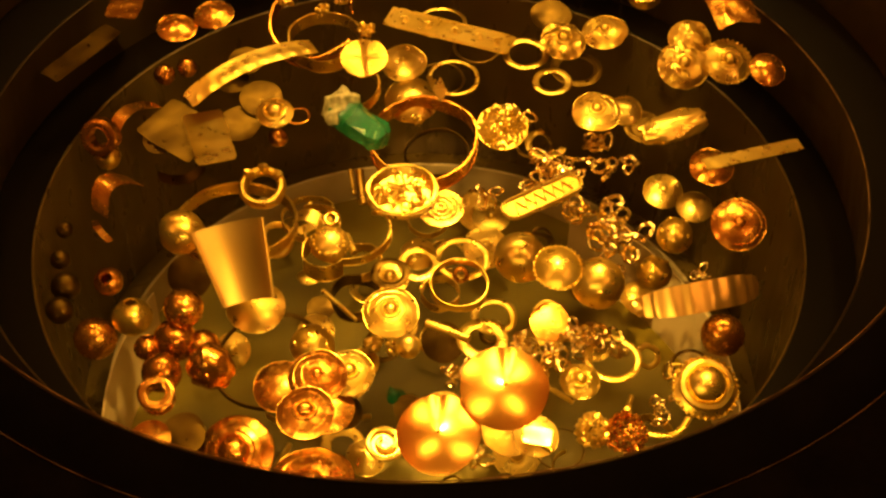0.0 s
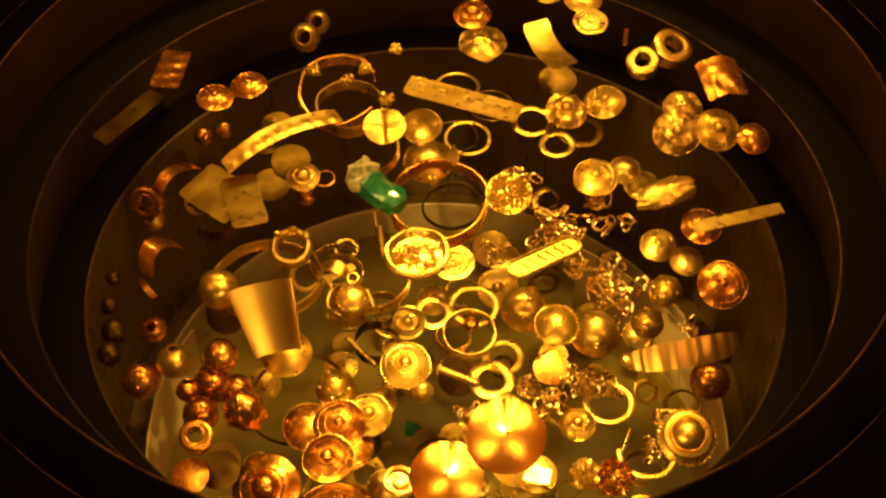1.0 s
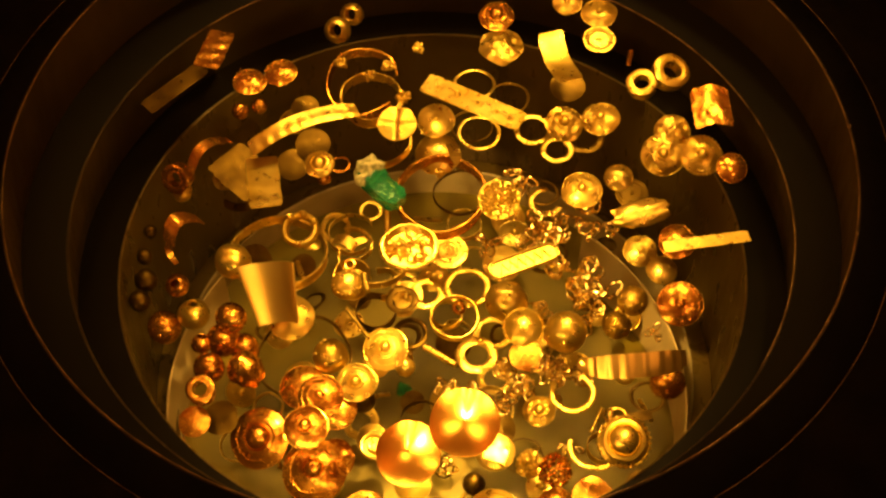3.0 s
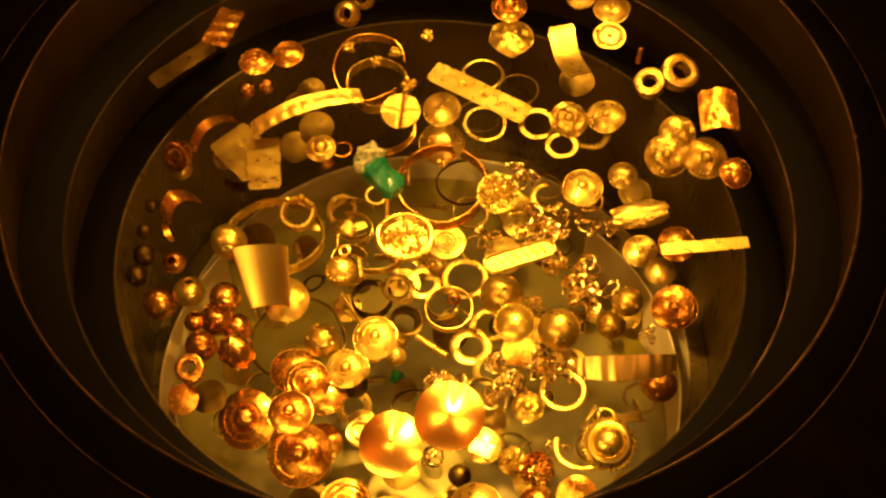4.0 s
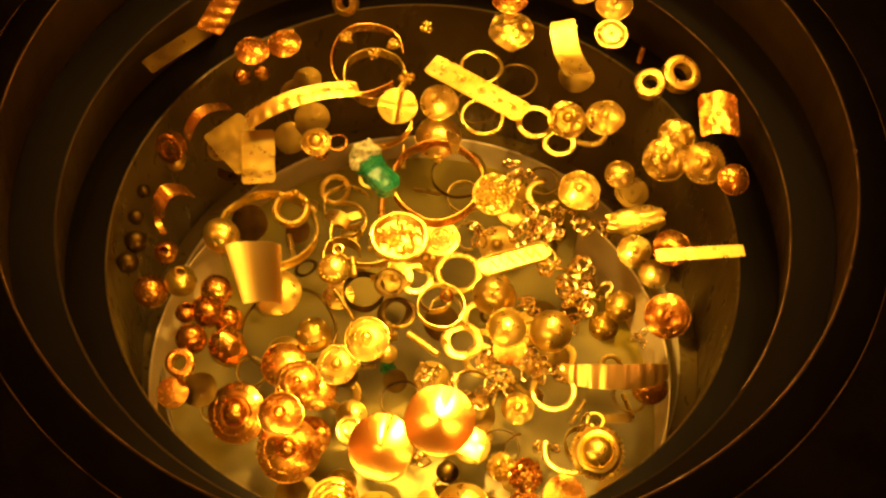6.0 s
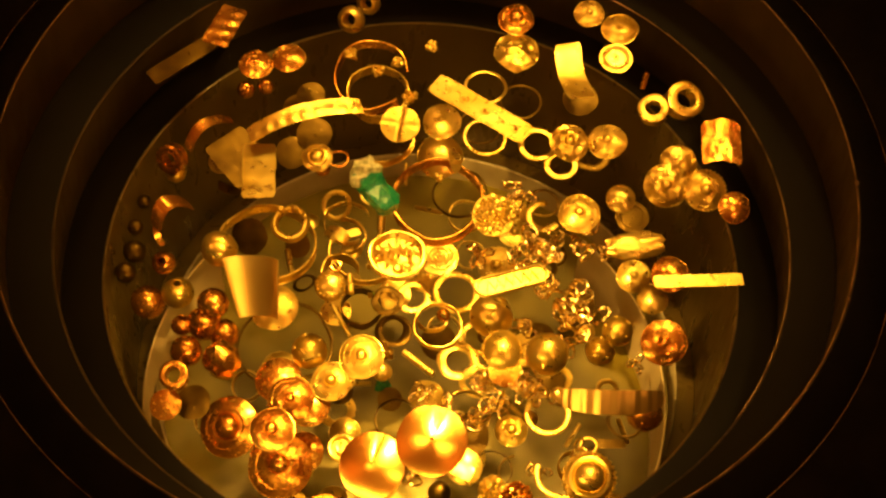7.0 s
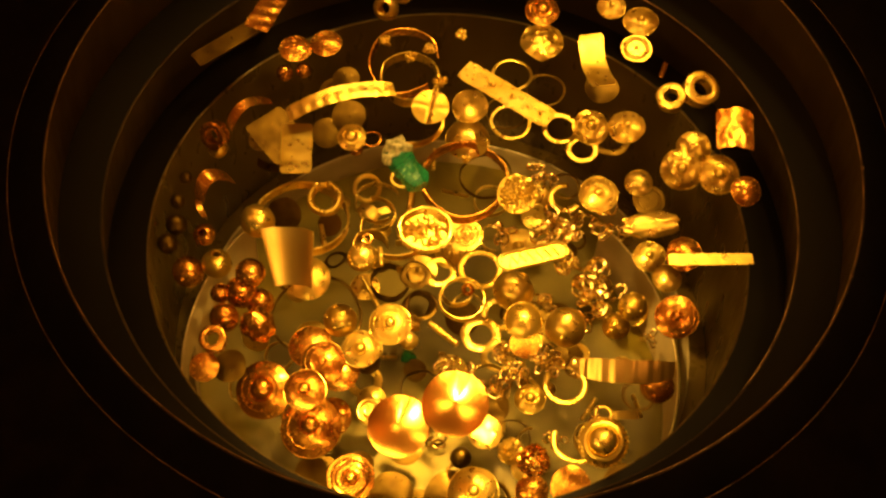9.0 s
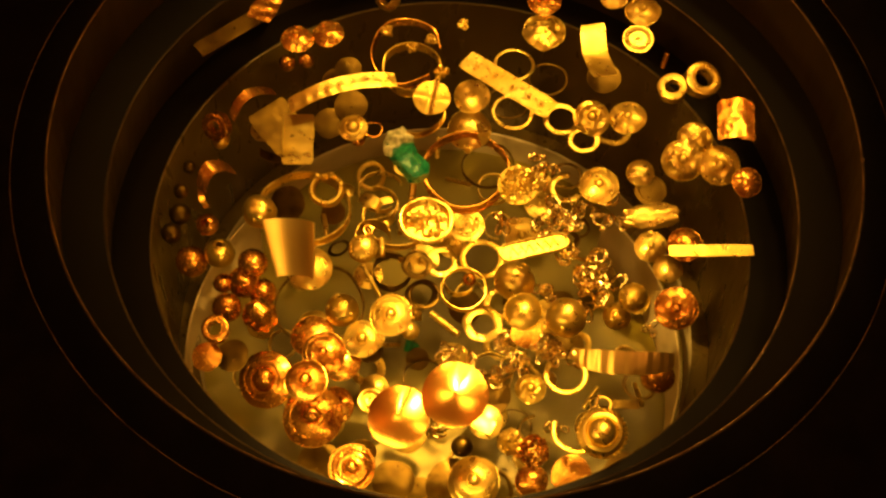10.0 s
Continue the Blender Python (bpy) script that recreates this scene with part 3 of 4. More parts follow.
def emerald(x, y, z, length, width, rz):
    ob, seed = thing("emerald_crystal", x, y, z, 16, 0, rz, "rough green emerald crystal with pale rock matrix at one end", "emerald", "")
    r = width / 2
    bm = bmesh.new()
    rows = []
    for k, (u, s) in enumerate(((-0.42, 0.80), (-0.36, 0.98), (0.30, 1.0), (0.42, 0.9), (0.5, 0.62))):
        row = []
        for i in range(6):
            a = radians(60 * i + 12)
            q = r * s * (1 + 0.12 * noise.noise((i * 1.7, k * 0.3, seed)))
            row.append(bm.verts.new((u * length * 1.12 + 0.004 * noise.noise((i, k, seed)), q * math.cos(a), 0.85 * q * math.sin(a))))
        rows.append(row)
    for a, b in zip(rows, rows[1:]):
        for i in range(6):
            bm.faces.new((a[i], a[(i + 1) % 6], b[(i + 1) % 6], b[i]))
    bm.faces.new(rows[0])
    bm.faces.new(list(reversed(rows[-1])))
    bmesh.ops.subdivide_edges(bm, edges=bm.edges, cuts=2)
    bmesh.ops.triangulate(bm, faces=bm.faces)
    for v in bm.verts:
        v.co += 0.2 * r * noise.noise_vector(v.co * 60 + Vector((seed, 0, 0)))
    part("crystal", bm, EMERALD, ob, "translucent deep green crystal", smooth=False)
    bm = bmesh.new()
    lump(bm, (-0.36 * length, 0.1 * r, 0.18 * r), 0.95 * r, seed, 0.55, 3, (0.95, 1.15, 0.95))
    part("matrix", bm, MATRIX, ob, "pale crumbly yellowish rock", smooth=False)
    return ob


def emerald_bit(x, y, z, r):
    ob, seed = thing("emerald_pebble", x, y, z, 0, 0, 0, "small dim green emerald pebble low in the pit", "emerald", "")
    bm = bmesh.new()
    lump(bm, (0, 0, 0), r, seed, 0.5, 2)
    part("stone", bm, EMERALD, ob, smooth=False)
    return ob


def locket(x, y, z, r):
    """A hollow oval bowl holding a tangle of wire."""
    ob, seed = thing("gold_bowl", x, y, z, 14, 0, 8, "oval hollow gold bowl filled with tangled wire", "bowl", "", lift=-0.4 * r)
    out = [(1e-5, -0.16 * r), (0.45 * r, -0.17 * r), (0.78 * r, -0.16 * r), (0.97 * r, 0.0), (0.93 * r, 0.10 * r), (0.84 * r, 0.12 * r)]
    bm = bmesh.new()
    lathe(bm, out + [(q * 0.93, h + 0.05 * r) for q, h in reversed(out[:-1])], 40, warp=0.05, seed=seed)
    bmesh.ops.scale(bm, verts=bm.verts, vec=(1, 0.86, 1))
    part("shell", bm, GOLD["gold"], ob)
    bm = bmesh.new()
    wire(bm, [(q[0], 0.86 * q[1], 0.12 * r) for q in circle(0.86 * r, 0, 40, seed, 0.05)], 0.05 * r, 6, True)
    part("rim", bm, GOLD["gold"], ob)
    for k in range(26):
        bm = bmesh.new()
        m = pose(random.uniform(-0.6, 0.6) * r, random.uniform(-0.5, 0.5) * r, random.uniform(-0.12, 0.04) * r, random.uniform(-60, 60), random.uniform(-60, 60), random.uniform(0, 360))
        wire(bm, [m @ Vector((q[0], q[1] * 0.7, 0)) for q in circle(0.2 * r, 0, 14, k, 0.3)], 0.035 * r, 5, True)
        part("wire_loop", bm, GOLD["gold"], ob)
    return ob


def bell(x, y, z, r):
    ob, seed = thing("gold_bell", x, y, z, 20, 0, 0, "small round gold bell with a hanging loop", "bell", "", lift=-0.5 * r)
    bm = bmesh.new()
    lathe(bm, [(1e-5, 0.55 * r), (0.5 * r, 0.5 * r), (0.85 * r, 0.25 * r), (r, -0.1 * r), (0.8 * r, -0.5 * r), (0.5 * r, -0.65 * r), (0.45 * r, -0.6 * r), (0.75 * r, -0.4 * r), (0.9 * r, -0.1 * r), (0.5 * r, 0.4 * r), (1e-5, 0.45 * r)], 30, warp=0.05, seed=seed)
    part("body", bm, GOLD["gold"], ob)
    bm = bmesh.new()
    for k, q in enumerate(circle(0.8 * r, 0.3 * r, 18)):
        lump(bm, q, 0.1 * r, k, 0.2, 1)
    part("beading", bm, GOLD["gold"], ob, "ring of small grains")
    bm = bmesh.new()
    wire(bm, [(q[0], 1.25 * r + q[1], 0.2 * r) for q in circle(0.3 * r, 0, 14)], 0.08 * r, 6, True)
    part("loop", bm, GOLD["copper"], ob, "coppery hanging loop")
    return ob


def band(x, y, z, length, width, rz):
    """An upright fluted headband, seen from its outside."""
    r = length / 2
    ob, seed = thing("gold_headband", x, y, z, -60, 0, rz, "curved gold headband with upright fluting", "headband", "", pin=(0, -0.3 * r), lift=-0.2 * width)
    ob.matrix_basis = pose(x, y, z, 0, 0, rz) @ pose(0, 0, 0, -48, 0, 0)
    ob.children[0].matrix_parent_inverse = ob.matrix_basis.inverted()
    bm = bmesh.new()
    n, h = 60, width
    rows = []
    for i in range(n + 1):
        a = math.pi * (1.0 + i / n)
        k = 1 + 0.022 * math.sin(i * 1.05) + 0.006 * noise.noise((i * 0.4, seed, 0))
        px, py = r * k * math.cos(a), 0.5 * r * k * math.sin(a)
        h = width * (1 - 0.4 * abs(math.cos(a)) ** 4)
        rows.append([bm.verts.new(q) for q in ((px, py, -h / 2), (px * 1.02, py * 1.02, 0), (px, py, h / 2), (px * 0.985, py * 0.985, h / 2), (px * 0.985, py * 0.985, -h / 2))])
    for a, b in zip(rows, rows[1:]):
        for j in range(5):
            bm.faces.new((a[j], b[j], b[(j + 1) % 5], a[(j + 1) % 5]))
    bm.faces.new(rows[0])
    bm.faces.new(list(reversed(rows[-1])))
    part("band", bm, GOLD["satin"], ob)
    bm = bmesh.new()
    lump(bm, (-0.97 * r, 0, 0), 0.3 * width, seed, 0.5, 2)
    part("clasp", bm, GOLD["satin"], ob)
    return ob


def spiral(x, y, z, r):
    ob, seed = thing("gold_curl", x, y, z, 12, 0, 120, "curled spiral of gold ribbon", "curl", "")
    bm = bmesh.new()
    wire(bm, [((0.25 + 0.75 * k / 50) * r * math.cos(k * 0.2), (0.25 + 0.75 * k / 50) * r * math.sin(k * 0.2), 0.1 * r * k / 50) for k in range(51)], 0.14 * r, 8)
    part("ribbon", bm, GOLD["gold"], ob)
    bm = bmesh.new()
    lathe(bm, [(1e-5, -0.12 * r), (0.9 * r, -0.10 * r), (0.92 * r, -0.15 * r), (1e-5, -0.18 * r)], 28, start=0, sweep=360, warp=0.06, seed=seed)
    part("backing", bm, GOLD["gold"], ob)
    return ob


def cone_disc(x, y, z, r, rx=0, ry=0):
    """A large smooth low cone of polished sheet, bent over, with a small centre knob."""
    ob, seed = thing("gold_cone_disc", x, y, z, rx, ry, 0, "large polished gold disc shaped as a low cone", "disc", "discs in the pit")
    bm = bmesh.new()
    shape = [(1e-5, 0.06 * r), (0.1 * r, 0.057 * r), (0.35 * r, 0.04 * r), (0.7 * r, 0.012 * r), (0.95 * r, -0.015 * r), (r, -0.022 * r)]
    lathe(bm, shape + [(q, h - 0.0012) for q, h in reversed(shape)], 64, warp=0.03, wave=0.02, seed=seed)
    for v in bm.verts:
        v.co.z -= 0.08 * v.co.x * v.co.x / r + 0.11 * max(0, 0.45 * r - v.co.y) ** 2 / r
        if v.co.y > 0:
            v.co.z -= 0.04 * v.co.y * math.exp(-(v.co.x / (0.10 * r)) ** 2)
    part("plate", bm, POLISHED, ob)
    bm = bmesh.new()
    lump(bm, (0, 0, 0.02 * r), 0.055 * r, seed, 0.1, 2)
    part("knob", bm, POLISHED, ob)
    return ob


POLISHED = mottled("polished_gold", (0.80, 0.42, 0.07), (0.84, 0.48, 0.09), 1.0, 0.19, 3, 0.0, fine=2, spread=0.01)
POLISHED.node_tree.nodes["Principled BSDF"].inputs["Anisotropic"].default_value = 0.35
spun = POLISHED.node_tree.nodes.new("ShaderNodeTangent")
spun.direction_type, spun.axis = "RADIAL", "Z"
POLISHED.node_tree.links.new(spun.outputs[0], POLISHED.node_tree.nodes["Principled BSDF"].inputs["Tangent"])


# far side of the pit
strip(-0.399, 0.215, -0.086, 0.0847, 0.0432, 86.9, hammer=0.0010, bumps=4, mat='copper', label='crumpled coppery gold plate fragment on a thin pin')
# this bar lies in shade, so it takes the darker copy
strip(-0.465, 0.179, -0.150, 0.1204, 0.0325, 56.2, hammer=0.0006, mat='dull', label='plain flat tumbaga bar resting on a thin pin')
dish(-0.323, 0.153, -0.078, 0.0260, boss=0.18, rx=6, ry=4, mat='copper')
dish(-0.279, 0.178, -0.074, 0.0260, boss=0.16, rx=6, ry=-4, mat='copper')
bead(-0.356, 0.174, -0.180, 0.0145, mat='copper')
bead(-0.328, 0.191, -0.180, 0.0136, mat='copper')
dish(-0.243, 0.173, -0.150, 0.0229, style='flat', mat='dull')
dish(-0.261, 0.158, -0.170, 0.0230, style='flat', mat='dull')
dish(-0.239, 0.073, -0.175, 0.0272, style='flat', mat='dull')
dish(-0.215, 0.109, -0.160, 0.0282, style='flat', mat='dull')
bead(-0.208, 0.278, -0.070, 0.0218, hole=0.5, rx=50)
bead(-0.196, 0.329, -0.080, 0.0192, hole=0.5, rx=50)
bangle(-0.153, 0.214, -0.120, 0.0586, h=0.025, rx=20, mat='copper', gap=60)
bangle(-0.136, 0.192, -0.130, 0.0491, h=0.02, rx=6)
bangle(-0.117, 0.135, -0.160, 0.0545, h=0.014, rx=4, gap=190, turn=180)
charm(-0.191, 0.220, -0.085, 0.0122)
charm(-0.137, 0.200, -0.085, 0.0121)
charm(-0.073, 0.276, -0.085, 0.0123)
charm(-0.114, 0.226, -0.085, 0.0121)
charm(-0.080, 0.178, -0.100, 0.0158)
strip(-0.217, 0.082, -0.100, 0.1781, 0.0290, 33.9, hammer=0.0004, bumps=9, bend=0.012, label='curved gold band with a row of embossed bosses')
dish(-0.078, 0.122, -0.100, 0.0302, style='split', rx=14)
dish(-0.032, 0.199, -0.160, 0.0304, boss=0.16, rx=16)
strip(0.029, 0.198, -0.110, 0.1761, 0.0413, -18.8, hammer=0.00022, rx=2, studs=(-0.36, -0.17, 0.05, 0.24, 0.38), label='long rectangular gold plaque with faint embossed figures')
ring(0.017, 0.289, -0.165, 0.0358, width=0.16, rx=2)
ring(0.068, 0.349, -0.250, 0.0363, width=0.14, mat='dull')
dish(0.035, 0.396, -0.100, 0.0291, boss=0.45, rx=10, mat='copper')
dish(0.053, 0.329, -0.100, 0.0362, style='crumpled', rx=6)
strip(0.155, 0.295, -0.080, 0.1060, 0.0420, -63.6, hammer=0.0005, bend=-0.007, label='folded gold plate with a bright creased end')
dish(0.170, 0.309, -0.160, 0.0289, style='flat', mat='dull')
dish(0.150, 0.405, -0.060, 0.0238, boss=0.2)
dish(0.204, 0.391, -0.060, 0.0293, boss=0.2, rx=8)
dish(0.212, 0.313, -0.050, 0.0258, style='ridged', rx=10)
tube(0.264, 0.290, -0.060, 0.0237, 0.0083, 84.5, mat='copper', climb=57.7)
spool(0.288, 0.249, -0.073, 0.0237, rx=18, ry=-8)
spool(0.330, 0.275, -0.065, 0.0292, rx=16, ry=16)
dish(0.179, 0.162, -0.088, 0.0298, style='crumpled', boss=0.3, rx=14, ry=4)
dish(0.232, 0.181, -0.086, 0.0298, boss=0.25, rx=10, ry=-8)
ring(0.131, 0.165, -0.120, 0.0312, width=0.3, rx=4)
ring(0.170, 0.184, -0.180, 0.0273, width=0.35)
ring(0.206, 0.239, -0.200, 0.0364, width=0.35, mat='dull')
ring(0.036, 0.225, -0.210, 0.0368, width=0.18, rx=5)
ring(0.015, 0.283, -0.260, 0.0370, width=0.12, mat='dull')
dish(-0.019, 0.144, -0.175, 0.0367, bowl=0.42, rx=14)
petal(0.011, 0.092, -0.126, 0.0182)
charm(-0.007, 0.108, -0.190, 0.0112)

# trio of discs and plates on the right bank
dish(0.345, 0.177, -0.094, 0.0279, style='crumpled', rx=28)
dish(0.336, 0.142, -0.108, 0.0332, style='crumpled', boss=0.25, rx=28)
dish(0.395, 0.150, -0.107, 0.0313, style='beaded', boss=0.28, rx=26, ry=6)
dish(0.443, 0.127, -0.100, 0.0239, bowl=0.35, rx=22, ry=12, mat='copper')
strip(0.400, 0.216, -0.075, 0.0590, 0.0720, 14, hammer=0.0012, bumps=2, bend=0.006, mat='copper', label='pleated coppery gold plate with two folds')
dish(0.221, 0.064, -0.124, 0.0312, boss=0.24, rx=12)
dish(0.274, 0.182, -0.220, 0.0227, bowl=0.4, rx=20, style='beaded')
dish(0.299, 0.162, -0.236, 0.0265, style='ridged', rx=14, mat='dull')
ring(0.164, 0.119, -0.235, 0.0293, width=0.35, gap=130, turn=40)
ring(0.152, 0.191, -0.300, 0.0276, width=0.2, mat='dull')
dish(0.101, 0.014, -0.118, 0.0319, style='rosette', rx=20)
nugget(0.314, 0.027, -0.120, 0.0801, 0.0350, 22.3)
dish(0.325, 0.081, -0.275, 0.0273, boss=0.22, rx=16)
dish(0.377, 0.054, -0.203, 0.0290, bowl=0.3, rx=12, mat='copper')
dish(0.362, 0.039, -0.261, 0.0240, bowl=0.42, rx=14)
strip(0.417, 0.019, -0.155, 0.1325, 0.0211, 19.2, hammer=0.0003, rx=2, label='narrow gold bar with a ribbed surface')
dish(0.389, -0.095, -0.164, 0.0335, bowl=0.3, boss=0.22, rx=26, mat='copper')

# chains and small links
chain(0.118, 0.106, -0.177, 0.0222, n=7)
chain(0.232, 0.108, -0.230, 0.0244, n=7)
chain(0.251, 0.079, -0.230, 0.0223, n=6)
chain(0.078, 0.026, -0.240, 0.0223, n=5)
chain(0.154, 0.045, -0.230, 0.0260, n=8)
chain(0.190, 0.036, -0.225, 0.0240, n=8)
chain(0.205, 0.001, -0.235, 0.0257, n=7)
chain(0.261, -0.020, -0.260, 0.0330, n=12)
chain(0.165, 0.053, -0.220, 0.0241, n=7)
chain(0.182, -0.055, -0.280, 0.0221, n=5)
chain(0.240, -0.044, -0.270, 0.0183, n=4)
chain(0.195, 0.106, -0.260, 0.0209, n=5)
chain(0.364, -0.076, -0.280, 0.0154, n=4)
chain(0.064, -0.207, -0.330, 0.0200, n=3)
chain(0.097, -0.192, -0.330, 0.0201, n=4)
chain(0.152, -0.220, -0.320, 0.0180, n=4)
chain(0.166, -0.183, -0.330, 0.0255, n=8)
chain(0.206, -0.141, -0.330, 0.0238, n=7)
chain(0.140, -0.135, -0.360, 0.0205, n=6)
chain(0.256, -0.053, -0.300, 0.0203, n=5)
chain(0.082, -0.323, -0.330, 0.0194, n=4)
chain(0.130, -0.222, -0.330, 0.0144, n=3)
chain(0.233, -0.138, -0.320, 0.0219, n=6)
chain(0.320, -0.232, -0.300, 0.0176, n=4)
pill(0.152, -0.060, -0.165, 0.1099, 0.0298, 32.6)

# left bank
spool(-0.383, -0.049, -0.100, 0.0232, rx=60, ry=-20, mat='copper')
bead(-0.379, -0.049, -0.130, 0.0163, hole=0.4, rx=40)
strip(-0.347, -0.132, -0.120, 0.0609, 0.0262, 57.0, bend=0.018, hammer=0.0006, mat='copper', label='curled strip of coppery sheet gold')
strip(-0.373, -0.138, -0.170, 0.0459, 0.0089, 124.6, bend=0.006, hammer=0.0003, mat='copper', label='narrow curled strip of coppery sheet gold')
strip(-0.261, -0.008, -0.130, 0.1060, 0.0500, 110.0, hammer=0.0004, label='wrinkled rectangular sheet of gold')
strip(-0.302, 0.014, -0.140, 0.0900, 0.0700, -35, hammer=0.0006, mat='dull', label='wrinkled dull gold sheet with torn corner')
strip(-0.376, 0.069, -0.180, 0.0861, 0.0188, 57.3, bend=0.016, hammer=0.0005, mat='copper', label='bent band of coppery sheet gold')
strip(-0.307, 0.006, -0.200, 0.0605, 0.0168, 19.4, bend=-0.01, hammer=0.0005, mat='dull', label='bent strip of dull sheet gold')
dish(-0.326, 0.003, -0.145, 0.0220, style='flat', mat='dull')
dish(-0.186, 0.043, -0.126, 0.0228, style='beaded', boss=0.5, rx=12)
ring(-0.162, 0.073, -0.160, 0.0167, width=0.25, mat='copper')
bead(-0.191, 0.075, -0.200, 0.0132, mat='copper')
bead(-0.473, -0.009, -0.300, 0.0117, mat='dull')
bead(-0.470, -0.054, -0.310, 0.0136, mat='dull')
bead(-0.455, -0.095, -0.317, 0.0192, mat='dull')
bead(-0.454, -0.134, -0.320, 0.0181, mat='dull')
bead(-0.385, -0.126, -0.271, 0.0187, hole=0.4, rx=30, mat='copper')
bead(-0.404, -0.167, -0.334, 0.0275, mat='copper')
bead(-0.357, -0.150, -0.310, 0.0254, hole=0.3, rx=-10)
bead(-0.280, -0.180, -0.256, 0.0246, mat='copper')
bead(-0.299, -0.252, -0.293, 0.0245, mat='copper')
bead(-0.293, -0.195, -0.300, 0.0277, mat='copper')
bead(-0.236, -0.262, -0.266, 0.0277, style='crumpled', mat='copper')
bead(-0.261, -0.197, -0.310, 0.0240, mat='copper')
spool(-0.289, -0.313, -0.257, 0.0221, rx=15, mat='copper')
dish(-0.299, -0.339, -0.308, 0.0241, style='flat', mat='copper', rx=20)
dish(-0.268, -0.313, -0.330, 0.0272, style='flat', mat='dull')
bead(-0.325, -0.208, -0.300, 0.0166, hole=0.5, rx=-30, mat='copper')
bangle(-0.223, -0.089, -0.200, 0.0727, h=0.016, rx=-6)
crown_ring(-0.189, -0.070, -0.155, 0.0287, rx=18)
bead(-0.279, -0.135, -0.171, 0.0277)
tube(-0.207, -0.048, -0.300, 0.0469, 0.0096, -61.3)
cup(-0.204, -0.193, -0.165, 0.0728, 0.0741, -35.6, climb=-74.1)
dish(-0.203, -0.133, -0.295, 0.0372, bowl=0.3, rx=14)
bangle(-0.187, -0.142, -0.400, 0.0771, h=0.004, mat='dull')

# middle
bangle(0.003, 0.062, -0.190, 0.0685, h=0.026, rx=12, mat='copper')
bangle(0.016, 0.167, -0.300, 0.0454, h=0.006, mat='dull')
emerald(-0.078, -0.006, -0.100, 0.0761, 0.0446, -35.8)
emerald_bit(-0.031, -0.112, -0.500, 0.0129)
tube(-0.080, 0.036, -0.248, 0.0456, 0.0113, -77.9, climb=-33.2)
bangle(-0.163, 0.103, -0.376, 0.0404, h=0.01, gap=80)
bangle(-0.146, 0.046, -0.330, 0.0333, h=0.012, gap=150, turn=200)
strip(-0.149, 0.056, -0.340, 0.0507, 0.0138, 33.2, hammer=0.0004, label='short flat strip of gold')
bangle(-0.097, 0.009, -0.300, 0.0575, h=0.014, gap=120, turn=120)
locket(-0.018, -0.084, -0.142, 0.0470)
dish(0.027, -0.002, -0.244, 0.0297, style='spiral', rx=12)
bell(-0.101, -0.146, -0.170, 0.0237)
tube(-0.080, -0.117, -0.200, 0.0323, 0.0090, -67.6)
ring(-0.036, -0.069, -0.300, 0.0262, width=0.4, mat='dull')
ring(0.000, -0.050, -0.300, 0.0282, width=0.38, rx=8)
ring(0.056, 0.010, -0.351, 0.0387, width=0.28, rx=4)
bangle(0.053, -0.095, -0.290, 0.0369, h=0.012, rx=8)
bead(0.055, -0.068, -0.300, 0.0112, hole=0.5, rx=40, mat='copper')
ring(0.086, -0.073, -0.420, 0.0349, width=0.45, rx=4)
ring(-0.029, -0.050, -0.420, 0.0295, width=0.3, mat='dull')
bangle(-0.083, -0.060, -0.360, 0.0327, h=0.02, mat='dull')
dish(-0.023, -0.238, -0.180, 0.0326, boss=0.26, rx=12)
tube(-0.098, -0.119, -0.310, 0.0670, 0.0066, -45.8)
bead(-0.006, -0.192, -0.300, 0.0154)
tube(0.041, -0.156, -0.310, 0.0591, 0.0110, -24.1)
bead(0.130, -0.067, -0.266, 0.0348, hole=0.15, rx=-50, ry=30)
dish(0.169, -0.175, -0.170, 0.0291, style='beaded', bowl=-0.5, rx=14)
bead(0.228, -0.104, -0.270, 0.0334)
dish(0.171, -0.117, -0.330, 0.0259, style='flat', rx=20, mat='copper')
bead(0.321, -0.060, -0.225, 0.0232, style='bossed')
bead(0.304, -0.059, -0.295, 0.0229, style='bossed')

# near side
band(0.334, -0.181, -0.205, 0.1496, 0.0360, 16.3)
bead(0.394, -0.116, -0.347, 0.0284, mat='copper')
bead(-0.126, -0.185, -0.313, 0.0276, style='bossed')
dish(-0.158, -0.240, -0.320, 0.0356, bowl=0.3, rx=12, mat='copper')
dish(-0.077, -0.226, -0.307, 0.0308, boss=0.3, rx=14)
dish(-0.099, -0.328, -0.190, 0.0329, boss=0.2, bowl=0.35, rx=16, mat='copper')
dish(-0.101, -0.264, -0.330, 0.0327, bowl=0.3, mat='copper')
dish(-0.206, -0.334, -0.335, 0.0468, boss=0.4, bowl=0.3, rx=26, ry=-6, mat='copper')
dish(-0.106, -0.382, -0.192, 0.0317, boss=0.3, bowl=-0.3, rx=10, mat='copper')
dish(-0.113, -0.358, -0.364, 0.0494, boss=0.3, bowl=-0.35, rx=14, mat='copper')
spiral(-0.028, -0.315, -0.331, 0.0241)
cone_disc(0.037, -0.376, -0.225, 0.0469, rx=9, ry=-2)
cone_disc(0.109, -0.323, -0.205, 0.0503, rx=9, ry=2)
strip(0.153, -0.299, -0.330, 0.0335, 0.0230, -9.0, hammer=0.0006, label='small bright scrap of sheet gold')
tube(0.153, -0.300, -0.340, 0.0433, 0.0062, -38.1)
dish(-0.018, -0.434, -0.330, 0.0371, boss=0.3, style='ridged', rx=16, mat='copper')
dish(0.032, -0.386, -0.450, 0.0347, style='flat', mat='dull')
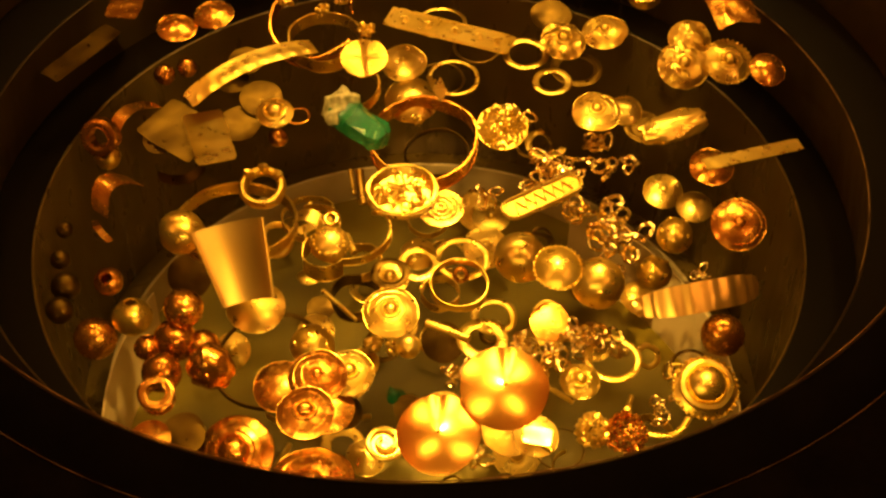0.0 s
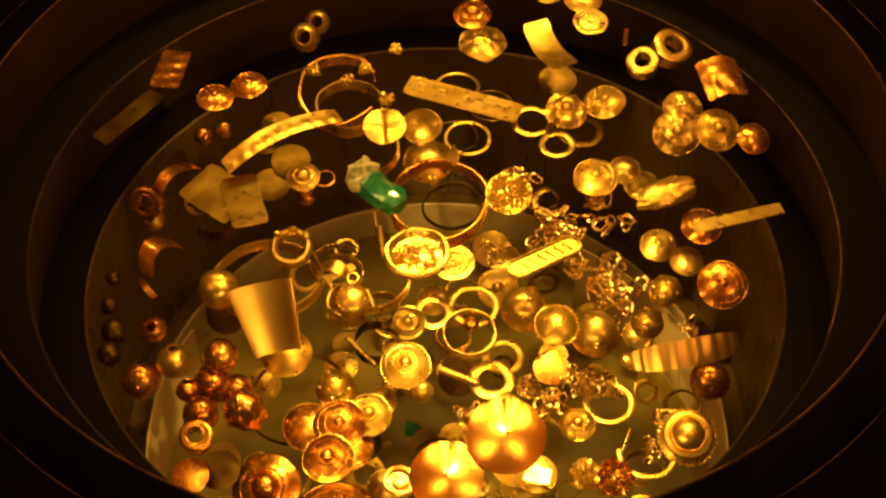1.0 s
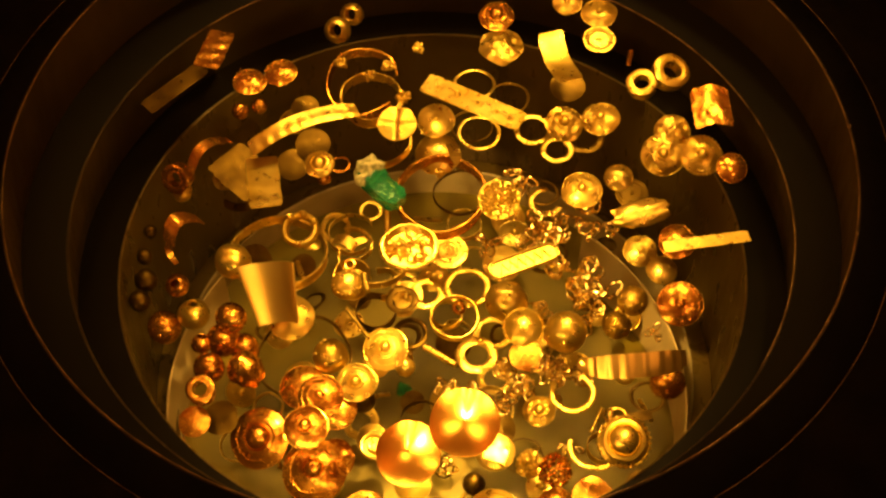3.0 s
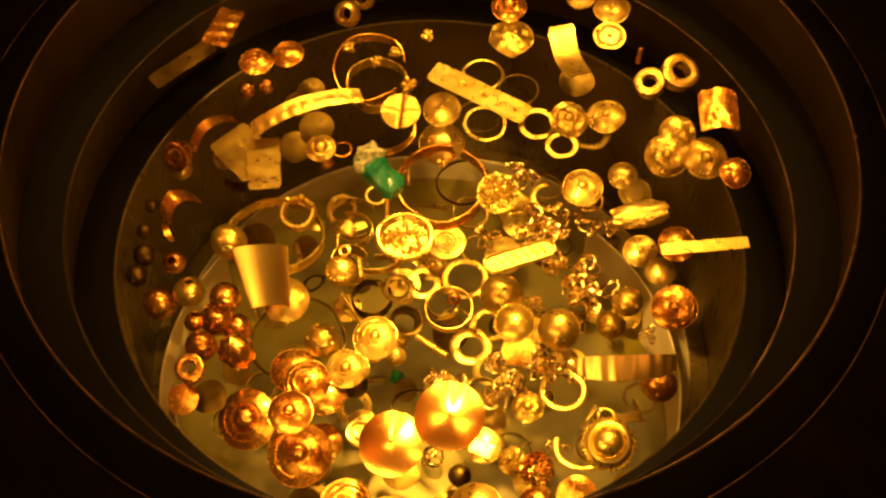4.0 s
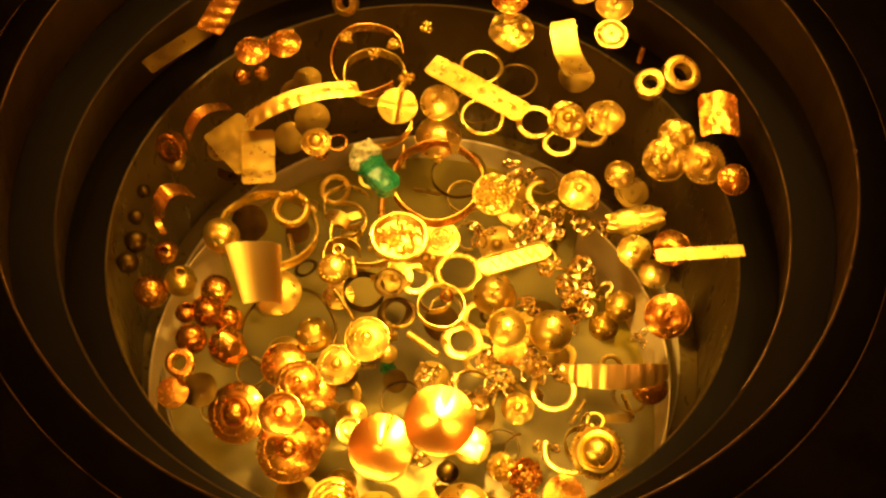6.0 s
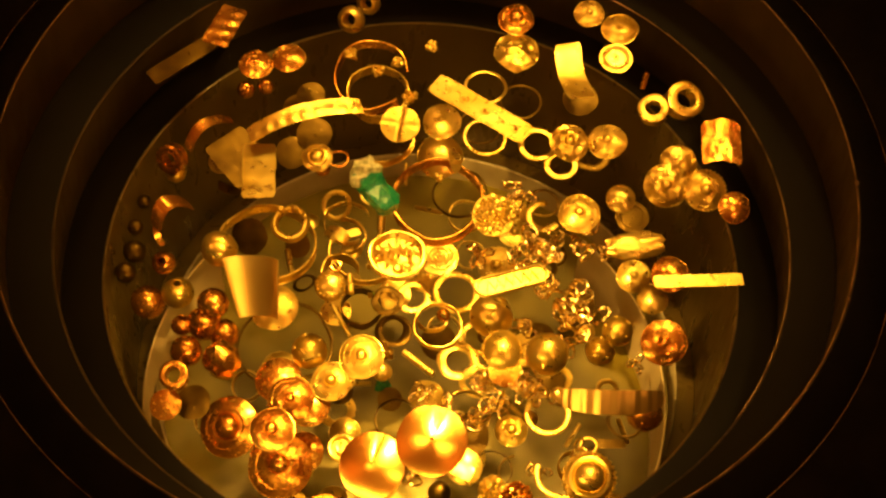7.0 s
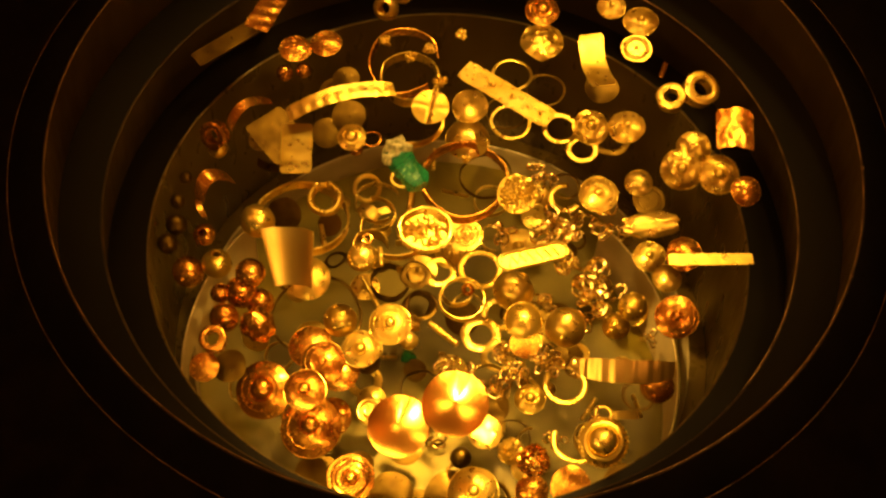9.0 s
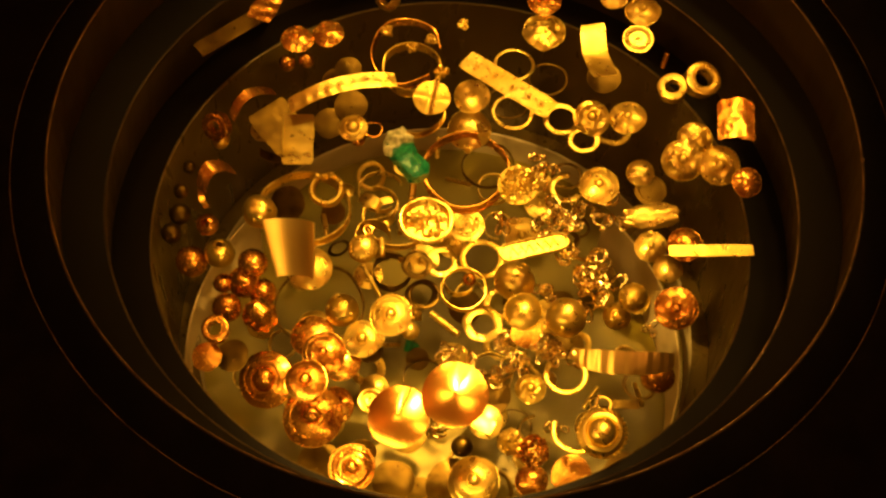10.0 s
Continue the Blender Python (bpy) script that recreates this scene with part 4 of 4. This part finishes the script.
dish(0.164, -0.380, -0.360, 0.0403, bowl=0.35, boss=0.25, rx=12)
dish(0.252, -0.378, -0.300, 0.0255, bowl=0.4, rx=14, mat='copper')
cluster(0.209, -0.356, -0.240, 0.0218)
cluster(0.244, -0.361, -0.235, 0.0266, mat='copper')
dish(0.334, -0.310, -0.216, 0.0366, style='beaded', bowl=-0.4, boss=0.6, rx=18)
ring(0.296, -0.269, -0.310, 0.0403, width=0.2, gap=200, turn=80)
ring(0.323, -0.218, -0.300, 0.0141, width=0.3)
strip(0.357, -0.154, -0.400, 0.0466, 0.0149, 16.3, hammer=0.0006, mat='dull', label='dull flat strip of sheet gold')
dish(0.206, -0.217, -0.320, 0.0251, style='crumpled', boss=0.35, rx=10)
ring(0.251, -0.159, -0.350, 0.0367, width=0.25)
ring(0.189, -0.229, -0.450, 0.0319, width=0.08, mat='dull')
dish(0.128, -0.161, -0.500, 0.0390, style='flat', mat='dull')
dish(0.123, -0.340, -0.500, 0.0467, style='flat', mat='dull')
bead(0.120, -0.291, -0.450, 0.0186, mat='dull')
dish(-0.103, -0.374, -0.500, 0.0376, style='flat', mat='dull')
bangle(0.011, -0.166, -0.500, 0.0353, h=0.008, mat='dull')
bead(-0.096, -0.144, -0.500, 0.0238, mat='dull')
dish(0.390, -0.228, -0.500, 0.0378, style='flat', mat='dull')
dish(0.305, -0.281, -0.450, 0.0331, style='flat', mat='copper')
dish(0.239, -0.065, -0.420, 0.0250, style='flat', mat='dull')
bead(0.225, -0.150, -0.400, 0.0131)
ring(0.372, -0.083, -0.450, 0.0288, width=0.2, mat='dull')

# items low in the middle, seen from the lower stance
dish(-0.073, -0.119, -0.420, 0.0225, boss=0.3)
charm(-0.029, -0.105, -0.400, 0.0180)
charm(-0.059, -0.106, -0.400, 0.0165)
bangle(-0.123, -0.044, -0.300, 0.0295, h=0.03, gap=60)
bangle(-0.078, -0.023, -0.330, 0.0271, h=0.016, gap=150, turn=200)
strip(-0.152, 0.023, -0.300, 0.0400, 0.0197, -13.2, hammer=0.0006, bend=0.006, label='bent scrap of sheet gold')
bangle(0.028, -0.029, -0.380, 0.0260, h=0.014)
dish(-0.005, 0.030, -0.360, 0.0248, boss=0.3)
dish(-0.041, -0.019, -0.360, 0.0274, boss=0.3, style='flat')
dish(0.179, 0.004, -0.450, 0.0222, style='flat')
ring(0.103, -0.004, -0.450, 0.0333, width=0.35)
dish(-0.171, -0.205, -0.360, 0.0312, bowl=0.35)
dish(-0.080, -0.192, -0.360, 0.0271, bowl=0.35)
dish(0.153, -0.282, -0.350, 0.0273, bowl=0.2)
dish(-0.101, -0.301, -0.420, 0.0321, boss=0.3, mat='copper')
chain(0.151, -0.097, -0.400, 0.0165, n=6)
chain(0.196, -0.085, -0.400, 0.0166, n=6)
chain(0.218, -0.104, -0.400, 0.0164, n=6)
chain(0.263, -0.107, -0.400, 0.0164, n=6)
chain(0.263, -0.232, -0.400, 0.0156, n=6)
chain(0.311, -0.203, -0.400, 0.0158, n=6)
chain(0.048, -0.150, -0.400, 0.0162, n=6)


# pieces lying deepest, near the floor
for k in range(64):
    a, q = k * 2.39996 + 0.4, 0.39 * math.sqrt((k + 0.5) / 64)
    px, py, pz = q * math.cos(a), q * math.sin(a), random.uniform(-0.63, -0.49)
    kind, size = k % 7, random.uniform(0.018, 0.034)
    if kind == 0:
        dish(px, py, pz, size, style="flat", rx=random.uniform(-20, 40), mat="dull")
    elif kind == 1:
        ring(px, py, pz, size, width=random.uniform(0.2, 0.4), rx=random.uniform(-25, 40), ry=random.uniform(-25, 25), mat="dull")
    elif kind == 2:
        dish(px, py, pz, size, boss=0.25, bowl=0.15, rx=random.uniform(0, 45))
    elif kind == 3:
        bangle(px, py, pz, size * 1.2, h=random.uniform(0.006, 0.016), gap=random.choice((0, 90, 160)), turn=random.uniform(0, 360), rx=random.uniform(-20, 30), mat="gold")
    elif kind == 4:
        tube(px, py, pz, random.uniform(0.03, 0.06), 0.008, random.uniform(0, 180), random.uniform(-30, 30))
    elif kind == 5:
        ring(px, py, pz, size, width=random.uniform(0.3, 0.5), rx=random.uniform(-20, 40), ry=random.uniform(-20, 20))
    else:
        dish(px, py, pz, size * 0.9, bowl=0.3, rx=random.uniform(-20, 45))
